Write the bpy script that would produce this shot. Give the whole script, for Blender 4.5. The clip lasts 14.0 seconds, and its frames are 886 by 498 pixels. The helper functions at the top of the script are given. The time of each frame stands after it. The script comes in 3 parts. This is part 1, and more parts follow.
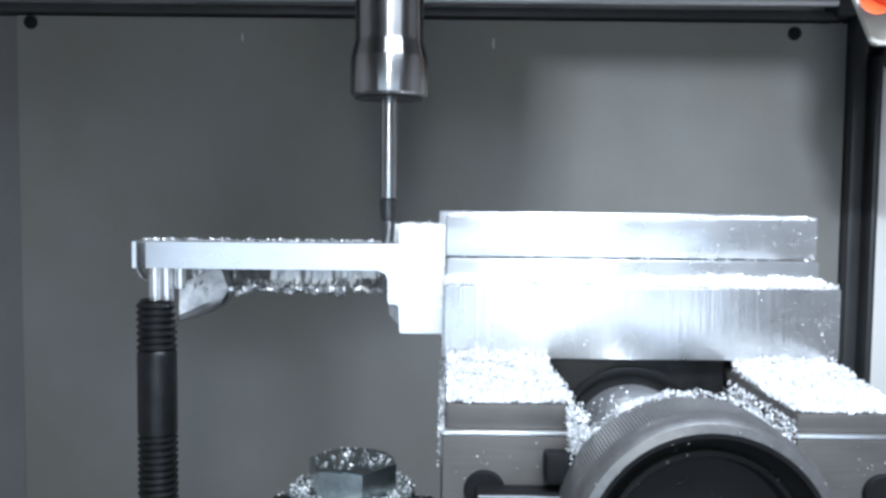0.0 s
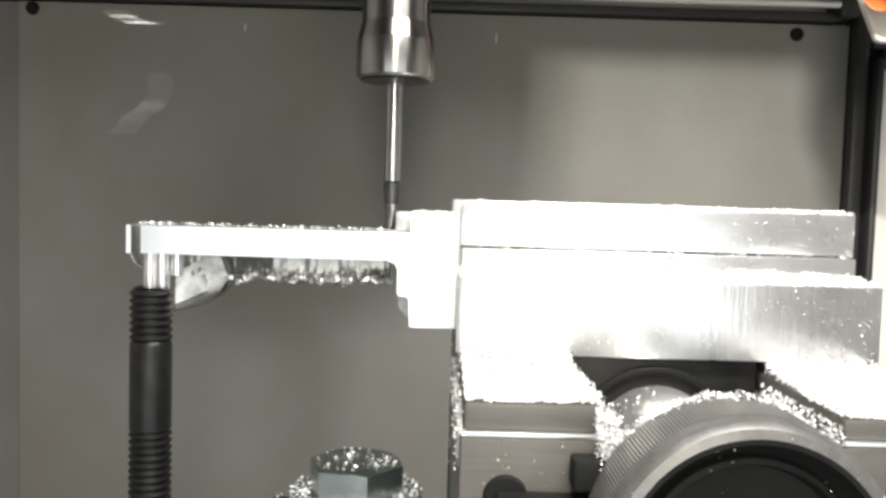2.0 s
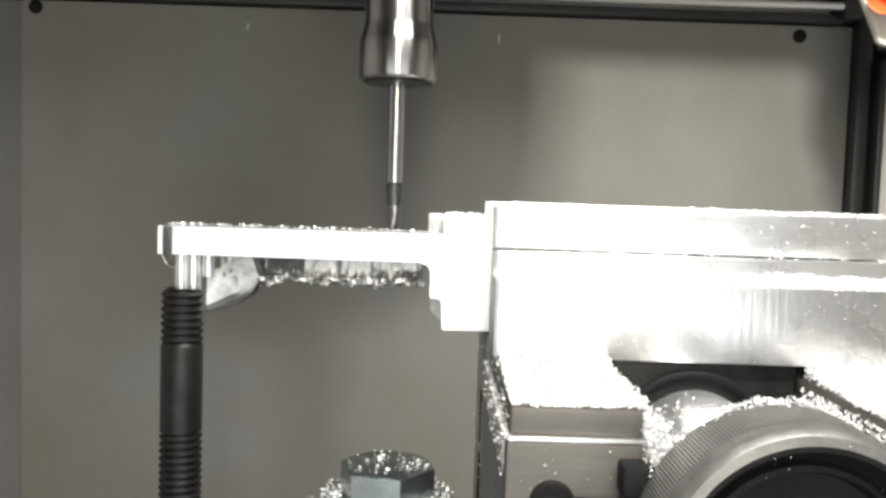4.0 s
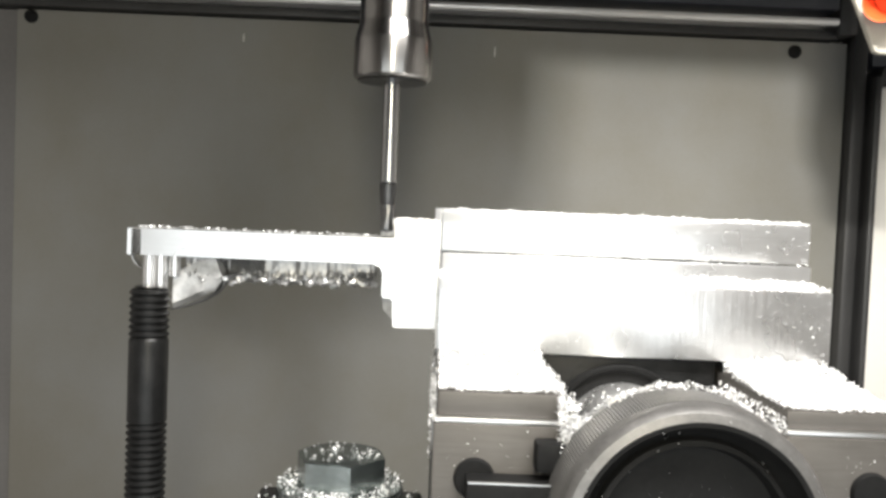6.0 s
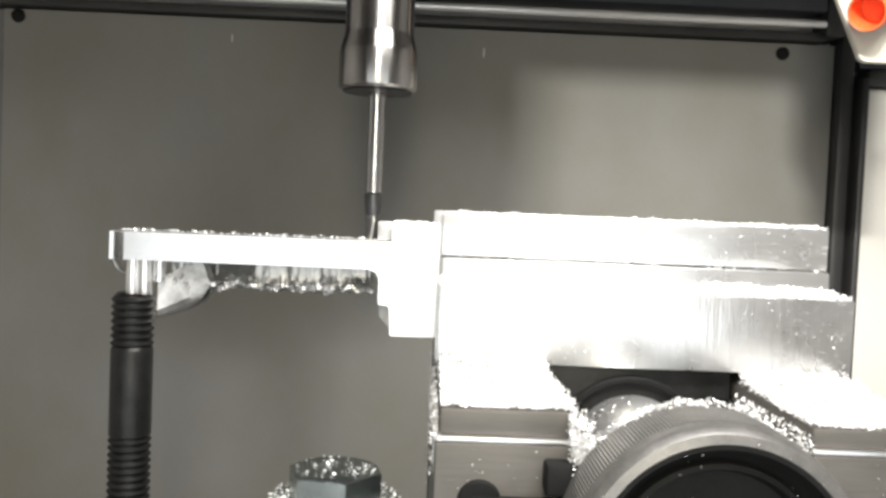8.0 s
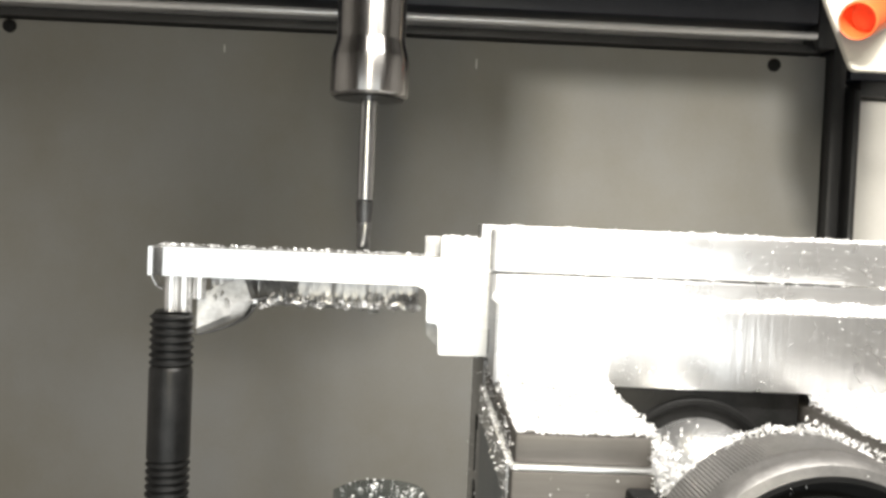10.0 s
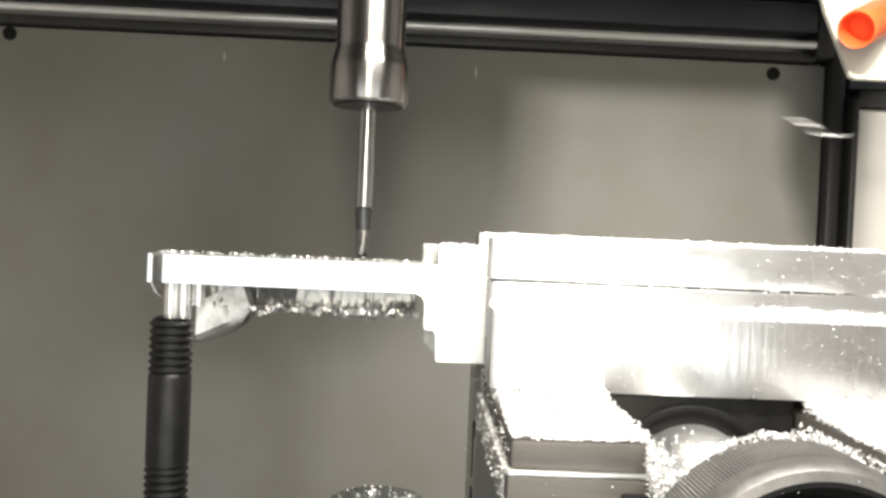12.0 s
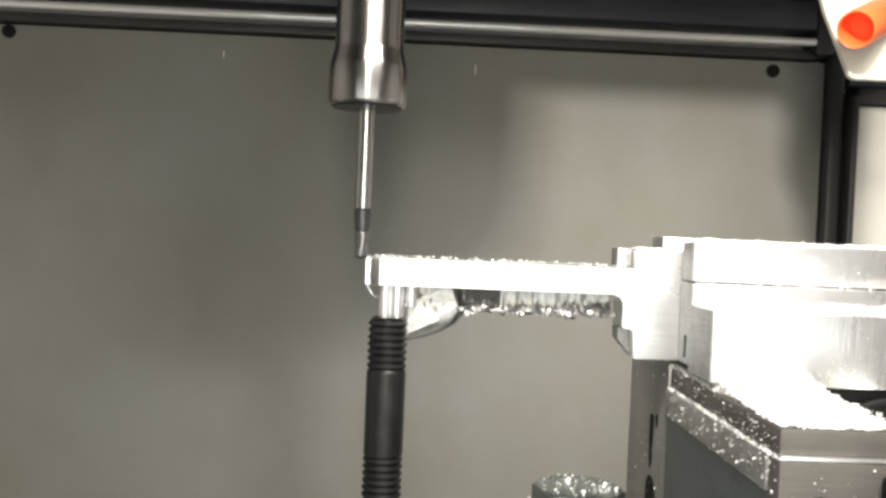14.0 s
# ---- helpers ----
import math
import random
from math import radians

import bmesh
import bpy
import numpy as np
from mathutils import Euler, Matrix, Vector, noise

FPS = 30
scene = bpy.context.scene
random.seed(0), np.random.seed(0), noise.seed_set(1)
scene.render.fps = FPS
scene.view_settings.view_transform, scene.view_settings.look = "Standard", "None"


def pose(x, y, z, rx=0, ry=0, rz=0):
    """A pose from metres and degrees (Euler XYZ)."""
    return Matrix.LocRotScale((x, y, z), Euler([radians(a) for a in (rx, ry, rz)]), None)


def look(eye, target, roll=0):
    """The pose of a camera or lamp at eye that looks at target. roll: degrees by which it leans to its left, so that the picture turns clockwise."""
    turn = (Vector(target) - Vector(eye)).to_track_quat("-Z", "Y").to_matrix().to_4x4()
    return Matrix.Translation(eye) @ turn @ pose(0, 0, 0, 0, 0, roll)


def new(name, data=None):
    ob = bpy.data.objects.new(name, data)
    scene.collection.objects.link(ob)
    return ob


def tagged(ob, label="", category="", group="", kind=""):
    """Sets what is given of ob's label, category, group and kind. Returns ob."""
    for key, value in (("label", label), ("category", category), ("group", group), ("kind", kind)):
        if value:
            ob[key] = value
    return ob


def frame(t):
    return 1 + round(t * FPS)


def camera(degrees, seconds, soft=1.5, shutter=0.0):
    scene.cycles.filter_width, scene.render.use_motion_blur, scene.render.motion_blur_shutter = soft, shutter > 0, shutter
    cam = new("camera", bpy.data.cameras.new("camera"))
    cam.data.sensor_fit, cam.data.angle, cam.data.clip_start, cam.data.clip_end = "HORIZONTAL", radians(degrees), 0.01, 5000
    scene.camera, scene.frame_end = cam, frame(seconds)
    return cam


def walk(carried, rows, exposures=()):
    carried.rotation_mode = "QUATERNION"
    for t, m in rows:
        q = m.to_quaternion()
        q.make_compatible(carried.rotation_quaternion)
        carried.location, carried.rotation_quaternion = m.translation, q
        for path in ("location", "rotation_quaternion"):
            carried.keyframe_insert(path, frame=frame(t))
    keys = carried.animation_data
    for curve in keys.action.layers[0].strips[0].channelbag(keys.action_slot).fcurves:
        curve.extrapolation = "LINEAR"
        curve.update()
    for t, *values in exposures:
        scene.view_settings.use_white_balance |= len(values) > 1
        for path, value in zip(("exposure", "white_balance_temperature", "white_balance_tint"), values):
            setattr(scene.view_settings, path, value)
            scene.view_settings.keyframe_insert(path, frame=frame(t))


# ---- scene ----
# A milling machine at work: a clamped aluminium part moves under a small end mill.
# x to the right, y away from the viewer, z up; metres. Table things are placed for a table offset of zero.
CAM_ROWS = (
    (0, 0.0021, -0.0039, 0.0104, 0.005, -3.566, 0.608),
    (0.5, -0.0014, -0.0042, 0.0065, 0.278, -4.252, 0.837),
    (1, -0.0029, -0.0044, 0.0033, 0.176, -4.017, 1.342),
    (1.5, -0.0022, -0.0026, 0.0036, -0.141, -3.876, 1.927),
    (2, -0.0014, -0.0039, 0.0040, -0.329, -3.500, 1.673),
    (2.5, -0.0019, -0.0034, 0.0041, -0.116, -3.578, 1.746),
    (3, -0.0024, -0.0043, 0.0045, -0.034, -3.727, 1.715),
    (5.5, -0.0000, -0.0017, 0.0020, -0.556, -2.632, 2.264),
    (6, -0.0006, -0.0006, 0.0001, -0.494, -2.340, 2.322),
    (6.5, -0.0000, 0.0000, -0.0000, -0.499, -2.253, 2.338),
    (7, 0.0004, 0.0002, -0.0001, -0.670, -2.214, 2.337),
    (7.5, 0.0015, -0.0003, 0.0005, -0.881, -2.344, 2.364),
    (10, 0.0034, 0.0014, 0.0024, -1.417, -1.678, 2.408),
    (10.5, 0.0033, 0.0022, 0.0021, -1.556, -1.275, 2.421),
    (11, 0.0035, 0.0021, 0.0022, -1.530, -1.271, 2.399),
    (11.5, 0.0035, 0.0016, 0.0027, -1.451, -1.335, 2.443),
    (12, 0.0037, 0.0020, 0.0023, -1.423, -1.130, 2.489),
    (12.5, 0.0032, 0.0032, 0.0018, -1.498, -0.746, 2.501),
    (13, 0.0037, 0.0032, 0.0020, -1.487, -0.845, 2.498),
    (13.5, 0.0041, 0.0026, 0.0021, -1.405, -1.143, 2.412),
    (14, 0.0041, 0.0022, 0.0017, -1.420, -1.248, 2.447),
)
TABLE_ROWS = (
    (0, 0.0030, -0.0027), (0.5, 0.0031, -0.0093), (1, 0.0120, -0.0136), (1.5, 0.0067, -0.0187),
    (2, 0.0075, -0.0247), (2.5, 0.0036, -0.0300), (2.8, 0.0036, -0.0300), (2.9, 0.0099, -0.0307),
    (3, 0.0263, -0.0325), (3.2, 0.0268, -0.0317), (3.75, 0.0205, -0.0296), (4.25, 0.0245, -0.0257),
    (4.75, 0.0367, -0.0269), (5.3, 0.0301, -0.0298), (5.5, 0.0271, -0.0298),
    (5.6, 0.0271, -0.0298), (5.7, 0.0225, -0.0240), (5.8, 0.0123, -0.0112), (5.9, 0.0025, 0.0010),
    (6, 0.0015, 0.0023), (6.5, -0.0000, 0.0000), (7, -0.0001, -0.0062), (7.5, 0.0068, -0.0117),
    (7.7, 0.0088, -0.0142), (8.25, 0.0067, -0.0190), (8.75, 0.0075, -0.0247),
    (9.25, 0.0036, -0.0290), (9.65, 0.0040, -0.0290), (9.8, 0.0231, -0.0282), (9.9, 0.0324, -0.0282), (10, 0.0326, -0.0282),
    (10.5, 0.0245, -0.0246), (11, 0.0285, -0.0207), (11.5, 0.0407, -0.0219), (12, 0.0321, -0.0247),
    (12.1, 0.0313, -0.0247), (12.2, 0.0370, -0.0234), (12.3, 0.0670, -0.0157), (12.4, 0.0895, -0.0100),
    (12.5, 0.1102, -0.0045), (12.6, 0.1255, -0.0007), (13, 0.1268, -0.0004), (13.5, 0.1299, 0.0009),
    (14, 0.1229, -0.0012),
)
SPINDLE_ROWS = (
    (0, -0.0009), (0.5, 0.0002), (1, 0.0006), (1.5, -0.0002), (2, 0.0007), (2.5, 0.0005),
    (2.8, 0.0005), (2.9, 0.0043), (3, 0.0048), (3.1, 0.0032), (3.2, 0.0007), (3.35, 0.0001), (5.3, 0.0002),
    (5.4, 0.0009), (5.5, 0.0025), (5.6, 0.0185), (5.7, 0.0183), (5.8, 0.0180), (5.9, 0.0168),
    (6, 0.0038), (6.1, 0.0015), (6.2, 0.0003), (6.5, -0.0000), (7, 0.0001), (7.5, -0.0001),
    (9.5, 0.0003), (9.65, 0.0050), (9.8, 0.0050), (9.9, 0.0035), (10, 0.0020), (10.1, 0.0010), (10.5, 0.0008), (11, 0.0009),
    (11.5, 0.0011), (12, 0.0022), (12.1, 0.0045), (12.2, 0.0058), (12.5, 0.0066), (12.6, 0.0064),
    (12.7, 0.0060), (12.8, 0.0030), (12.9, 0.0004), (13, 0.0001), (13.5, 0.0007), (14, 0.0002),
)


def eye_pose(x, y, z, yaw, pitch, roll):
    """The viewer's pose from its place, its turn to the left, its tilt and its lean."""
    a, b = radians(yaw), radians(pitch)
    way = Vector((-math.sin(a) * math.cos(b), math.cos(a) * math.cos(b), math.sin(b)))
    return look((x, y, z), Vector((x, y, z)) + way, roll)


cam = camera(55.0, 14.0, soft=3.0, shutter=0.3)
walk(cam, [(row[0], eye_pose(*row[1:])) for row in CAM_ROWS],
     exposures=((0.0, -0.38, 5200, 9), (0.15, -0.28, 5500, 9), (0.3, -0.1, 6000, 10), (0.5, 0.0, 6350, 10), (2.0, 0.0, 6550, 10),
                (7.5, 0.0, 6550, 10), (10.0, 0.06, 6720, 10), (14.0, 0.1, 6800, 10)))

# ---- light ----
world = bpy.data.worlds.new("world")
world.use_nodes = True
world.node_tree.nodes["Background"].inputs[0].default_value = (0.6, 0.62, 0.65, 1)
world.node_tree.nodes["Background"].inputs[1].default_value = 0.05
scene.world = world


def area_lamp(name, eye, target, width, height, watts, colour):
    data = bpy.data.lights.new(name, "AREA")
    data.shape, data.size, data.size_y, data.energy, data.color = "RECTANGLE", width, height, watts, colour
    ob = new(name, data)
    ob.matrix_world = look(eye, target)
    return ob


# the machine's long work light under the roof and its short lamp head beside it, and two unseen lamps added behind the
# viewer
area_lamp("work_light", (0.13, 0.02, 0.46), (0.10, 0.36, -0.03), 0.42, 0.12, 9.6, (1.0, 0.985, 0.95))
# added narrow lamp: streaks the holder and lifts the upper panel
area_lamp("added_strip_light", (0.005, -0.16, 0.165), (0.005, 0.36, 0.165), 0.045, 0.26, 1.35, (1.0, 0.92, 0.72))
# added broad lamp, no window built: whitens the metal faces turned to the viewer
area_lamp("added_front_light", (0.018, -0.16, -0.128), (0.018, 0.36, -0.128), 0.665, 0.37, 1.33, (0.90, 0.97, 1.0))
lens = area_lamp("lamp_head", (0.070, 0.02, 0.394), (0.29, 0.783, 0.05), 0.060, 0.014, 1.0, (1.0, 0.97, 0.91))
lens.data.spread = radians(76)


# ---- materials ----
class Nodes:
    """A short hand for building a node material."""

    def __init__(self, name):
        self.mat = bpy.data.materials.new(name)
        self.mat.use_nodes = True
        self.tree = self.mat.node_tree
        self.bsdf = self.tree.nodes["Principled BSDF"]
        self.coords = self.add("ShaderNodeTexCoord")

    def add(self, kind, **values):
        node = self.tree.nodes.new(kind)
        for key, value in values.items():
            node.inputs[key].default_value = value
        return node

    def link(self, a, b):
        self.tree.links.new(a, b)

    def stretched(self, sx, sy, sz):
        node = self.add("ShaderNodeMapping")
        node.inputs["Scale"].default_value = (sx, sy, sz)
        self.link(self.coords.outputs["Object"], node.inputs["Vector"])
        return node.outputs["Vector"]

    def noise_fac(self, scale, detail=4.0, rough=0.55, vector=None):
        node = self.add("ShaderNodeTexNoise", Scale=scale, Detail=detail, Roughness=rough)
        self.link(vector or self.coords.outputs["Object"], node.inputs["Vector"])
        return node.outputs["Fac"]

    def ramp(self, fac, a, b, lo=0.3, hi=0.7):
        node = self.add("ShaderNodeValToRGB")
        node.color_ramp.elements[0].color, node.color_ramp.elements[1].color = a, b
        node.color_ramp.elements[0].position, node.color_ramp.elements[1].position = lo, hi
        self.link(fac, node.inputs["Fac"])
        return node.outputs["Color"]

    def span(self, fac, lo, hi):
        node = self.add("ShaderNodeMapRange")
        node.inputs["To Min"].default_value, node.inputs["To Max"].default_value = lo, hi
        self.link(fac, node.inputs["Value"])
        return node.outputs["Result"]

    def mix(self, fac, a, b, how="MIX"):
        node = self.add("ShaderNodeMix")
        node.data_type, node.blend_type = "RGBA", how
        node.inputs["Factor"].default_value = fac
        self.link(a, node.inputs["A"])
        self.link(b, node.inputs["B"])
        return node.outputs["Result"]

    def bump(self, fac, strength, depth):
        node = self.add("ShaderNodeBump", Strength=strength, Distance=depth)
        self.link(fac, node.inputs["Height"])
        self.link(node.outputs["Normal"], self.bsdf.inputs["Normal"])

    def done(self, colour, rough, metal=0.0, **more):
        for socket, value in (("Base Color", colour), ("Roughness", rough), ("Metallic", metal)):
            if isinstance(value, (int, float, tuple)):
                self.bsdf.inputs[socket].default_value = value
            else:
                self.link(value, self.bsdf.inputs[socket])
        for key, value in more.items():
            self.bsdf.inputs[key].default_value = value
        return self.mat


def grey(v, warm=0.0):
    return (v * (1 + warm), v, v * (1 - warm), 1)


def metal_paint(name, a, b, metal, rough_lo, rough_hi, grain=60, fine=900, bump=0.15, stretch=(1, 1, 1), specular=0.5):
    """Two tones, uneven gloss and a fine grain that may be drawn out along one way."""
    n = Nodes(name)
    big = n.noise_fac(grain)
    small = n.noise_fac(fine, 3.0, 0.6, n.stretched(*stretch))
    colour = n.mix(0.35, n.ramp(big, a, b), n.ramp(small, a, b))
    n.bump(small, bump, 0.0004)
    mat = n.done(colour, n.span(big, rough_lo, rough_hi), metal)
    n.bsdf.inputs["Specular IOR Level"].default_value = specular
    return mat


def drawn_along_axis(mat, amount):
    """Turning marks round an upright axis draw the highlights out along it."""
    tree = mat.node_tree
    tangent = tree.nodes.new("ShaderNodeTangent")
    tangent.direction_type = "RADIAL"
    tangent.axis = "Z"
    bsdf = tree.nodes["Principled BSDF"]
    tree.links.new(tangent.outputs["Tangent"], bsdf.inputs["Tangent"])
    bsdf.inputs["Anisotropic"].default_value = amount
    bsdf.inputs["Anisotropic Rotation"].default_value = 0.25


def mottled_sheet(name):
    """Grey satin sheet that turns darker and browner in broad clouds and finer runs."""
    n = Nodes(name)
    cloud = n.noise_fac(5.5, 5.0, 0.6)
    run = n.noise_fac(26, 4.0, 0.6, n.stretched(1, 1, 0.35))
    fine = n.noise_fac(420, 3.0, 0.6)
    cloud_tone = n.ramp(cloud, (0.284, 0.286, 0.276, 1), (0.230, 0.214, 0.168, 1), 0.32, 0.64)
    runs = n.ramp(run, (0.264, 0.264, 0.256, 1), (0.238, 0.233, 0.220, 1), 0.35, 0.65)
    grain = n.ramp(fine, (0.226, 0.226, 0.220, 1), (0.276, 0.277, 0.270, 1))
    n.bump(fine, 0.05, 0.0004)
    mat = n.done(n.mix(0.22, n.mix(0.35, cloud_tone, runs), grain), n.span(cloud, 0.45, 0.62))
    n.bsdf.inputs["Specular IOR Level"].default_value = 0.3
    return mat


ALU = metal_paint("machined_aluminium", grey(0.76), grey(0.88), 0.88, 0.24, 0.32, 45, 500, 0.35, (0.06, 1, 1))
ALU_V = metal_paint("milled_aluminium", grey(0.68), grey(0.86), 0.88, 0.24, 0.32, 40, 420, 0.4, (1, 1, 0.05))
drawn_along_axis(ALU, 0.45)
drawn_along_axis(ALU_V, 0.8)
ALU_ROUGH = metal_paint("rough_cut_aluminium", grey(0.30), grey(0.62), 0.9, 0.35, 0.55, 220, 700, 0.5, (1, 1, 0.15))
CHIP = metal_paint("aluminium_chip", grey(0.88), grey(0.95), 0.32, 0.28, 0.45, 300, 900, 0.2)
STEEL = metal_paint("ground_steel", grey(0.080, 0.09), grey(0.118, 0.08), 0.35, 0.45, 0.6, 50, 700, 0.25, (0.1, 0.1, 1))
HOLDER = metal_paint("polished_steel", grey(0.30, 0.04), grey(0.38, 0.03), 1.0, 0.19, 0.24, 90, 900, 0.05, (1, 1, 0.05))
drawn_along_axis(HOLDER, 0.8)
# paler copy of the vise steel: side light on the flanks put into its colour
LIT_FLANK = metal_paint("lit_flank_steel", grey(0.26, 0.02), grey(0.40, 0.02), 0.6, 0.24, 0.36, 60, 700, 0.2, (1, 0.1, 1))
BURR = metal_paint("torn_aluminium", grey(0.42), grey(0.78), 0.75, 0.4, 0.6, 300, 500, 0.6, (0.25, 1, 1.6))
# near-black tone for the burr's shaded fold and the strip at the arm's end
DARK_TONE = metal_paint("dark_tone", grey(0.04), grey(0.09), 0.4, 0.5, 0.65, 200, 800, 0.4)
SHANK = metal_paint("carbide", grey(0.36), grey(0.48), 1.0, 0.17, 0.24, 90, 900, 0.05)
drawn_along_axis(SHANK, 0.8)
FLUTE = metal_paint("coated_carbide", grey(0.07), grey(0.13), 0.9, 0.25, 0.4, 200, 900, 0.1)
BLACK_OXIDE = metal_paint("black_oxide_steel", grey(0.013), grey(0.030), 0.55, 0.28, 0.45, 120, 900, 0.25, specular=0.35)
NUT_STEEL = metal_paint("zinc_steel", (0.34, 0.38, 0.37, 1), (0.50, 0.54, 0.53, 1), 0.95, 0.20, 0.30, 120, 900, 0.2)
HUB_GREY = metal_paint("satin_hub_steel", grey(0.15, 0.03), grey(0.24, 0.03), 0.7, 0.38, 0.55, 160, 700, 0.3)
BLACK_PLASTIC = metal_paint("black_plastic", grey(0.008), grey(0.016), 0.0, 0.5, 0.7, 90, 600, 0.2, specular=0.12)
PANEL = mottled_sheet("grey_sheet_metal")
SIDE = metal_paint("dark_grey_sheet", (0.165, 0.160, 0.158, 1), (0.215, 0.210, 0.206, 1), 0.0, 0.5, 0.6, 7, 400, 0.05, specular=0.3)
FRAME_BLACK = metal_paint("black_rubber", grey(0.024), grey(0.040), 0.0, 0.35, 0.55, 20, 300, 0.15)
COVER = metal_paint("dark_cover", (0.022, 0.025, 0.033, 1), (0.036, 0.039, 0.050, 1), 0.0, 0.38, 0.5, 14, 300, 0.05)
CHROME = metal_paint("bright_rail", grey(0.75), grey(0.88), 1.0, 0.30, 0.42, 30, 400, 0.05)
RAIL = metal_paint("bright_rod", grey(0.90), grey(0.96), 0.45, 0.16, 0.24, 30, 400, 0.05)
PALE = metal_paint("pale_sheet", (0.76, 0.74, 0.69, 1), (0.82, 0.80, 0.75, 1), 0.0, 0.35, 0.5, 8, 300, 0.05)
CREAM = metal_paint("cream_plastic", (0.60, 0.57, 0.50, 1), (0.68, 0.65, 0.57, 1), 0.0, 0.4, 0.55, 25, 400, 0.05)
ORANGE = metal_paint("orange_plastic", (0.85, 0.13, 0.035, 1), (0.95, 0.18, 0.05, 1), 0.0, 0.35, 0.5, 40, 400, 0.05)
TABLE_IRON = metal_paint("table_iron", grey(0.16), grey(0.26), 0.9, 0.35, 0.55, 30, 400, 0.2)
LIP = metal_paint("torn_aluminium", grey(0.45), grey(0.8), 1.0, 0.25, 0.45, 300, 900, 0.4)
EDGE = metal_paint("ground_carbide", grey(0.16), grey(0.30), 1.0, 0.25, 0.35, 300, 900, 0.1)
# darker rough copy of the aluminium, with the shade of side faces in it
SHADED_ALU = metal_paint("shaded_aluminium", grey(0.32), grey(0.54), 0.6, 0.5, 0.65, 160, 700, 0.6, (1, 0.1, 1))
ROOM = metal_paint("enclosure_paint", grey(0.60, 0.03), grey(0.68, 0.03), 0.0, 0.4, 0.6, 6, 200, 0.05)
# shade of a recessed flank and its bluish reflections, mixed into one colour
RECESS_SHADE = metal_paint("recess_shade", (0.045, 0.058, 0.068, 1), (0.16, 0.18, 0.19, 1), 0.5, 0.2, 0.45, 38, 500, 0.2)


# ---- shape helpers ----
def box(bm, x0, x1, y0, y1, z0, z1, bevel=0.0, segments=2):
    made = bmesh.ops.create_cube(bm, size=1.0, matrix=Matrix.LocRotScale(
        ((x0 + x1) / 2, (y0 + y1) / 2, (z0 + z1) / 2), None, (x1 - x0, y1 - y0, z1 - z0)))
    if bevel:
        edges = list({e for v in made["verts"] for e in v.link_edges})
        bmesh.ops.bevel(bm, geom=edges, offset=bevel, segments=segments, profile=0.5, affect="EDGES")
    return bm


def boxed(*args, **more):
    return box(bmesh.new(), *args, **more)


def lathe(bm, profile, steps=48, at=(0, 0, 0), axis="Z", radius_at=None):
    """A body of revolution from (radius, height) pairs, closed at both ends on the axis where the radius is 0."""
    turn = {"Z": Matrix(), "Y": pose(0, 0, 0, -90)}[axis]
    place = Matrix.Translation(at) @ turn
    rings = []
    for r, h in profile:
        if r < 1e-7:
            rings.append([bm.verts.new(place @ Vector((0, 0, h)))])
        else:
            ring = []
            for i in range(steps):
                a = 2 * math.pi * i / steps
                rr = radius_at(r, h, a) if radius_at else r
                ring.append(bm.verts.new(place @ Vector((rr * math.cos(a), rr * math.sin(a), h))))
            rings.append(ring)
    for low, high in zip(rings, rings[1:]):
        for i in range(steps):
            j = (i + 1) % steps
            if len(low) == 1 and len(high) == 1:
                continue
            if len(low) == 1:
                bm.faces.new((low[0], high[j], high[i]))
            elif len(high) == 1:
                bm.faces.new((low[i], low[j], high[0]))
            else:
                bm.faces.new((low[i], low[j], high[j], high[i]))
    return bm


def prism(bm, outline, y0, y1, bevel=0.0):
    """An outline of (x, z) pairs drawn out along y."""
    front = [bm.verts.new((x, y0, z)) for x, z in outline]
    back = [bm.verts.new((x, y1, z)) for x, z in outline]
    n = len(outline)
    bm.faces.new(front)
    bm.faces.new(back[::-1])
    for i in range(n):
        bm.faces.new((front[i], back[i], back[(i + 1) % n], front[(i + 1) % n]))
    bmesh.ops.recalc_face_normals(bm, faces=bm.faces)
    if bevel:
        bmesh.ops.bevel(bm, geom=list(bm.edges), offset=bevel, segments=2, profile=0.5, affect="EDGES")
    return bm


def mesh_of(name, bm, material, smooth=35):
    bmesh.ops.recalc_face_normals(bm, faces=bm.faces)
    data = bpy.data.meshes.new(name)
    if smooth:
        for face in bm.faces:
            face.smooth = True
        limit = radians(smooth)
        for edge in bm.edges:
            edge.smooth = len(edge.link_faces) == 2 and edge.calc_face_angle(4.0) < limit
    bm.to_mesh(data)
    bm.free()
    data.materials.append(material)
    return data


def part(name, bm, material, parent, label="", smooth=35):
    """One mesh object under a thing or part; its geometry is given in the place's space."""
    ob = new(name, mesh_of(name, bm, material, smooth))
    base = parent
    shift = Vector((0, 0, 0))
    while base:
        shift += base.location
        base = base.parent
    ob.data.transform(Matrix.Translation(-shift))
    ob.parent = parent
    return tagged(ob, label)


def thing(name, at, label, category, group="", kind=""):
    """An empty at the thing's base, which carries its parts."""
    ob = new(name)
    ob.location = at
    ob.empty_display_size = 0.01
    return tagged(ob, label, category, group, kind)


def solid(name, bm, material, label, category, at=(0, 0, 0), group="", kind="", smooth=35):
    """A thing of one mesh, its geometry given in the place's space, with its origin at its base."""
    ob = new(name, mesh_of(name, bm, material, smooth))
    ob.data.transform(Matrix.Translation(-Vector(at)))
    ob.location = at
    return tagged(ob, label, category, group, kind)


# things that ride on the moving table, and things that go up and down with the spindle
ON_TABLE, ON_SPINDLE = [], []

# ---- the setting: the machine's cabin ----
WALL_Y = 0.783


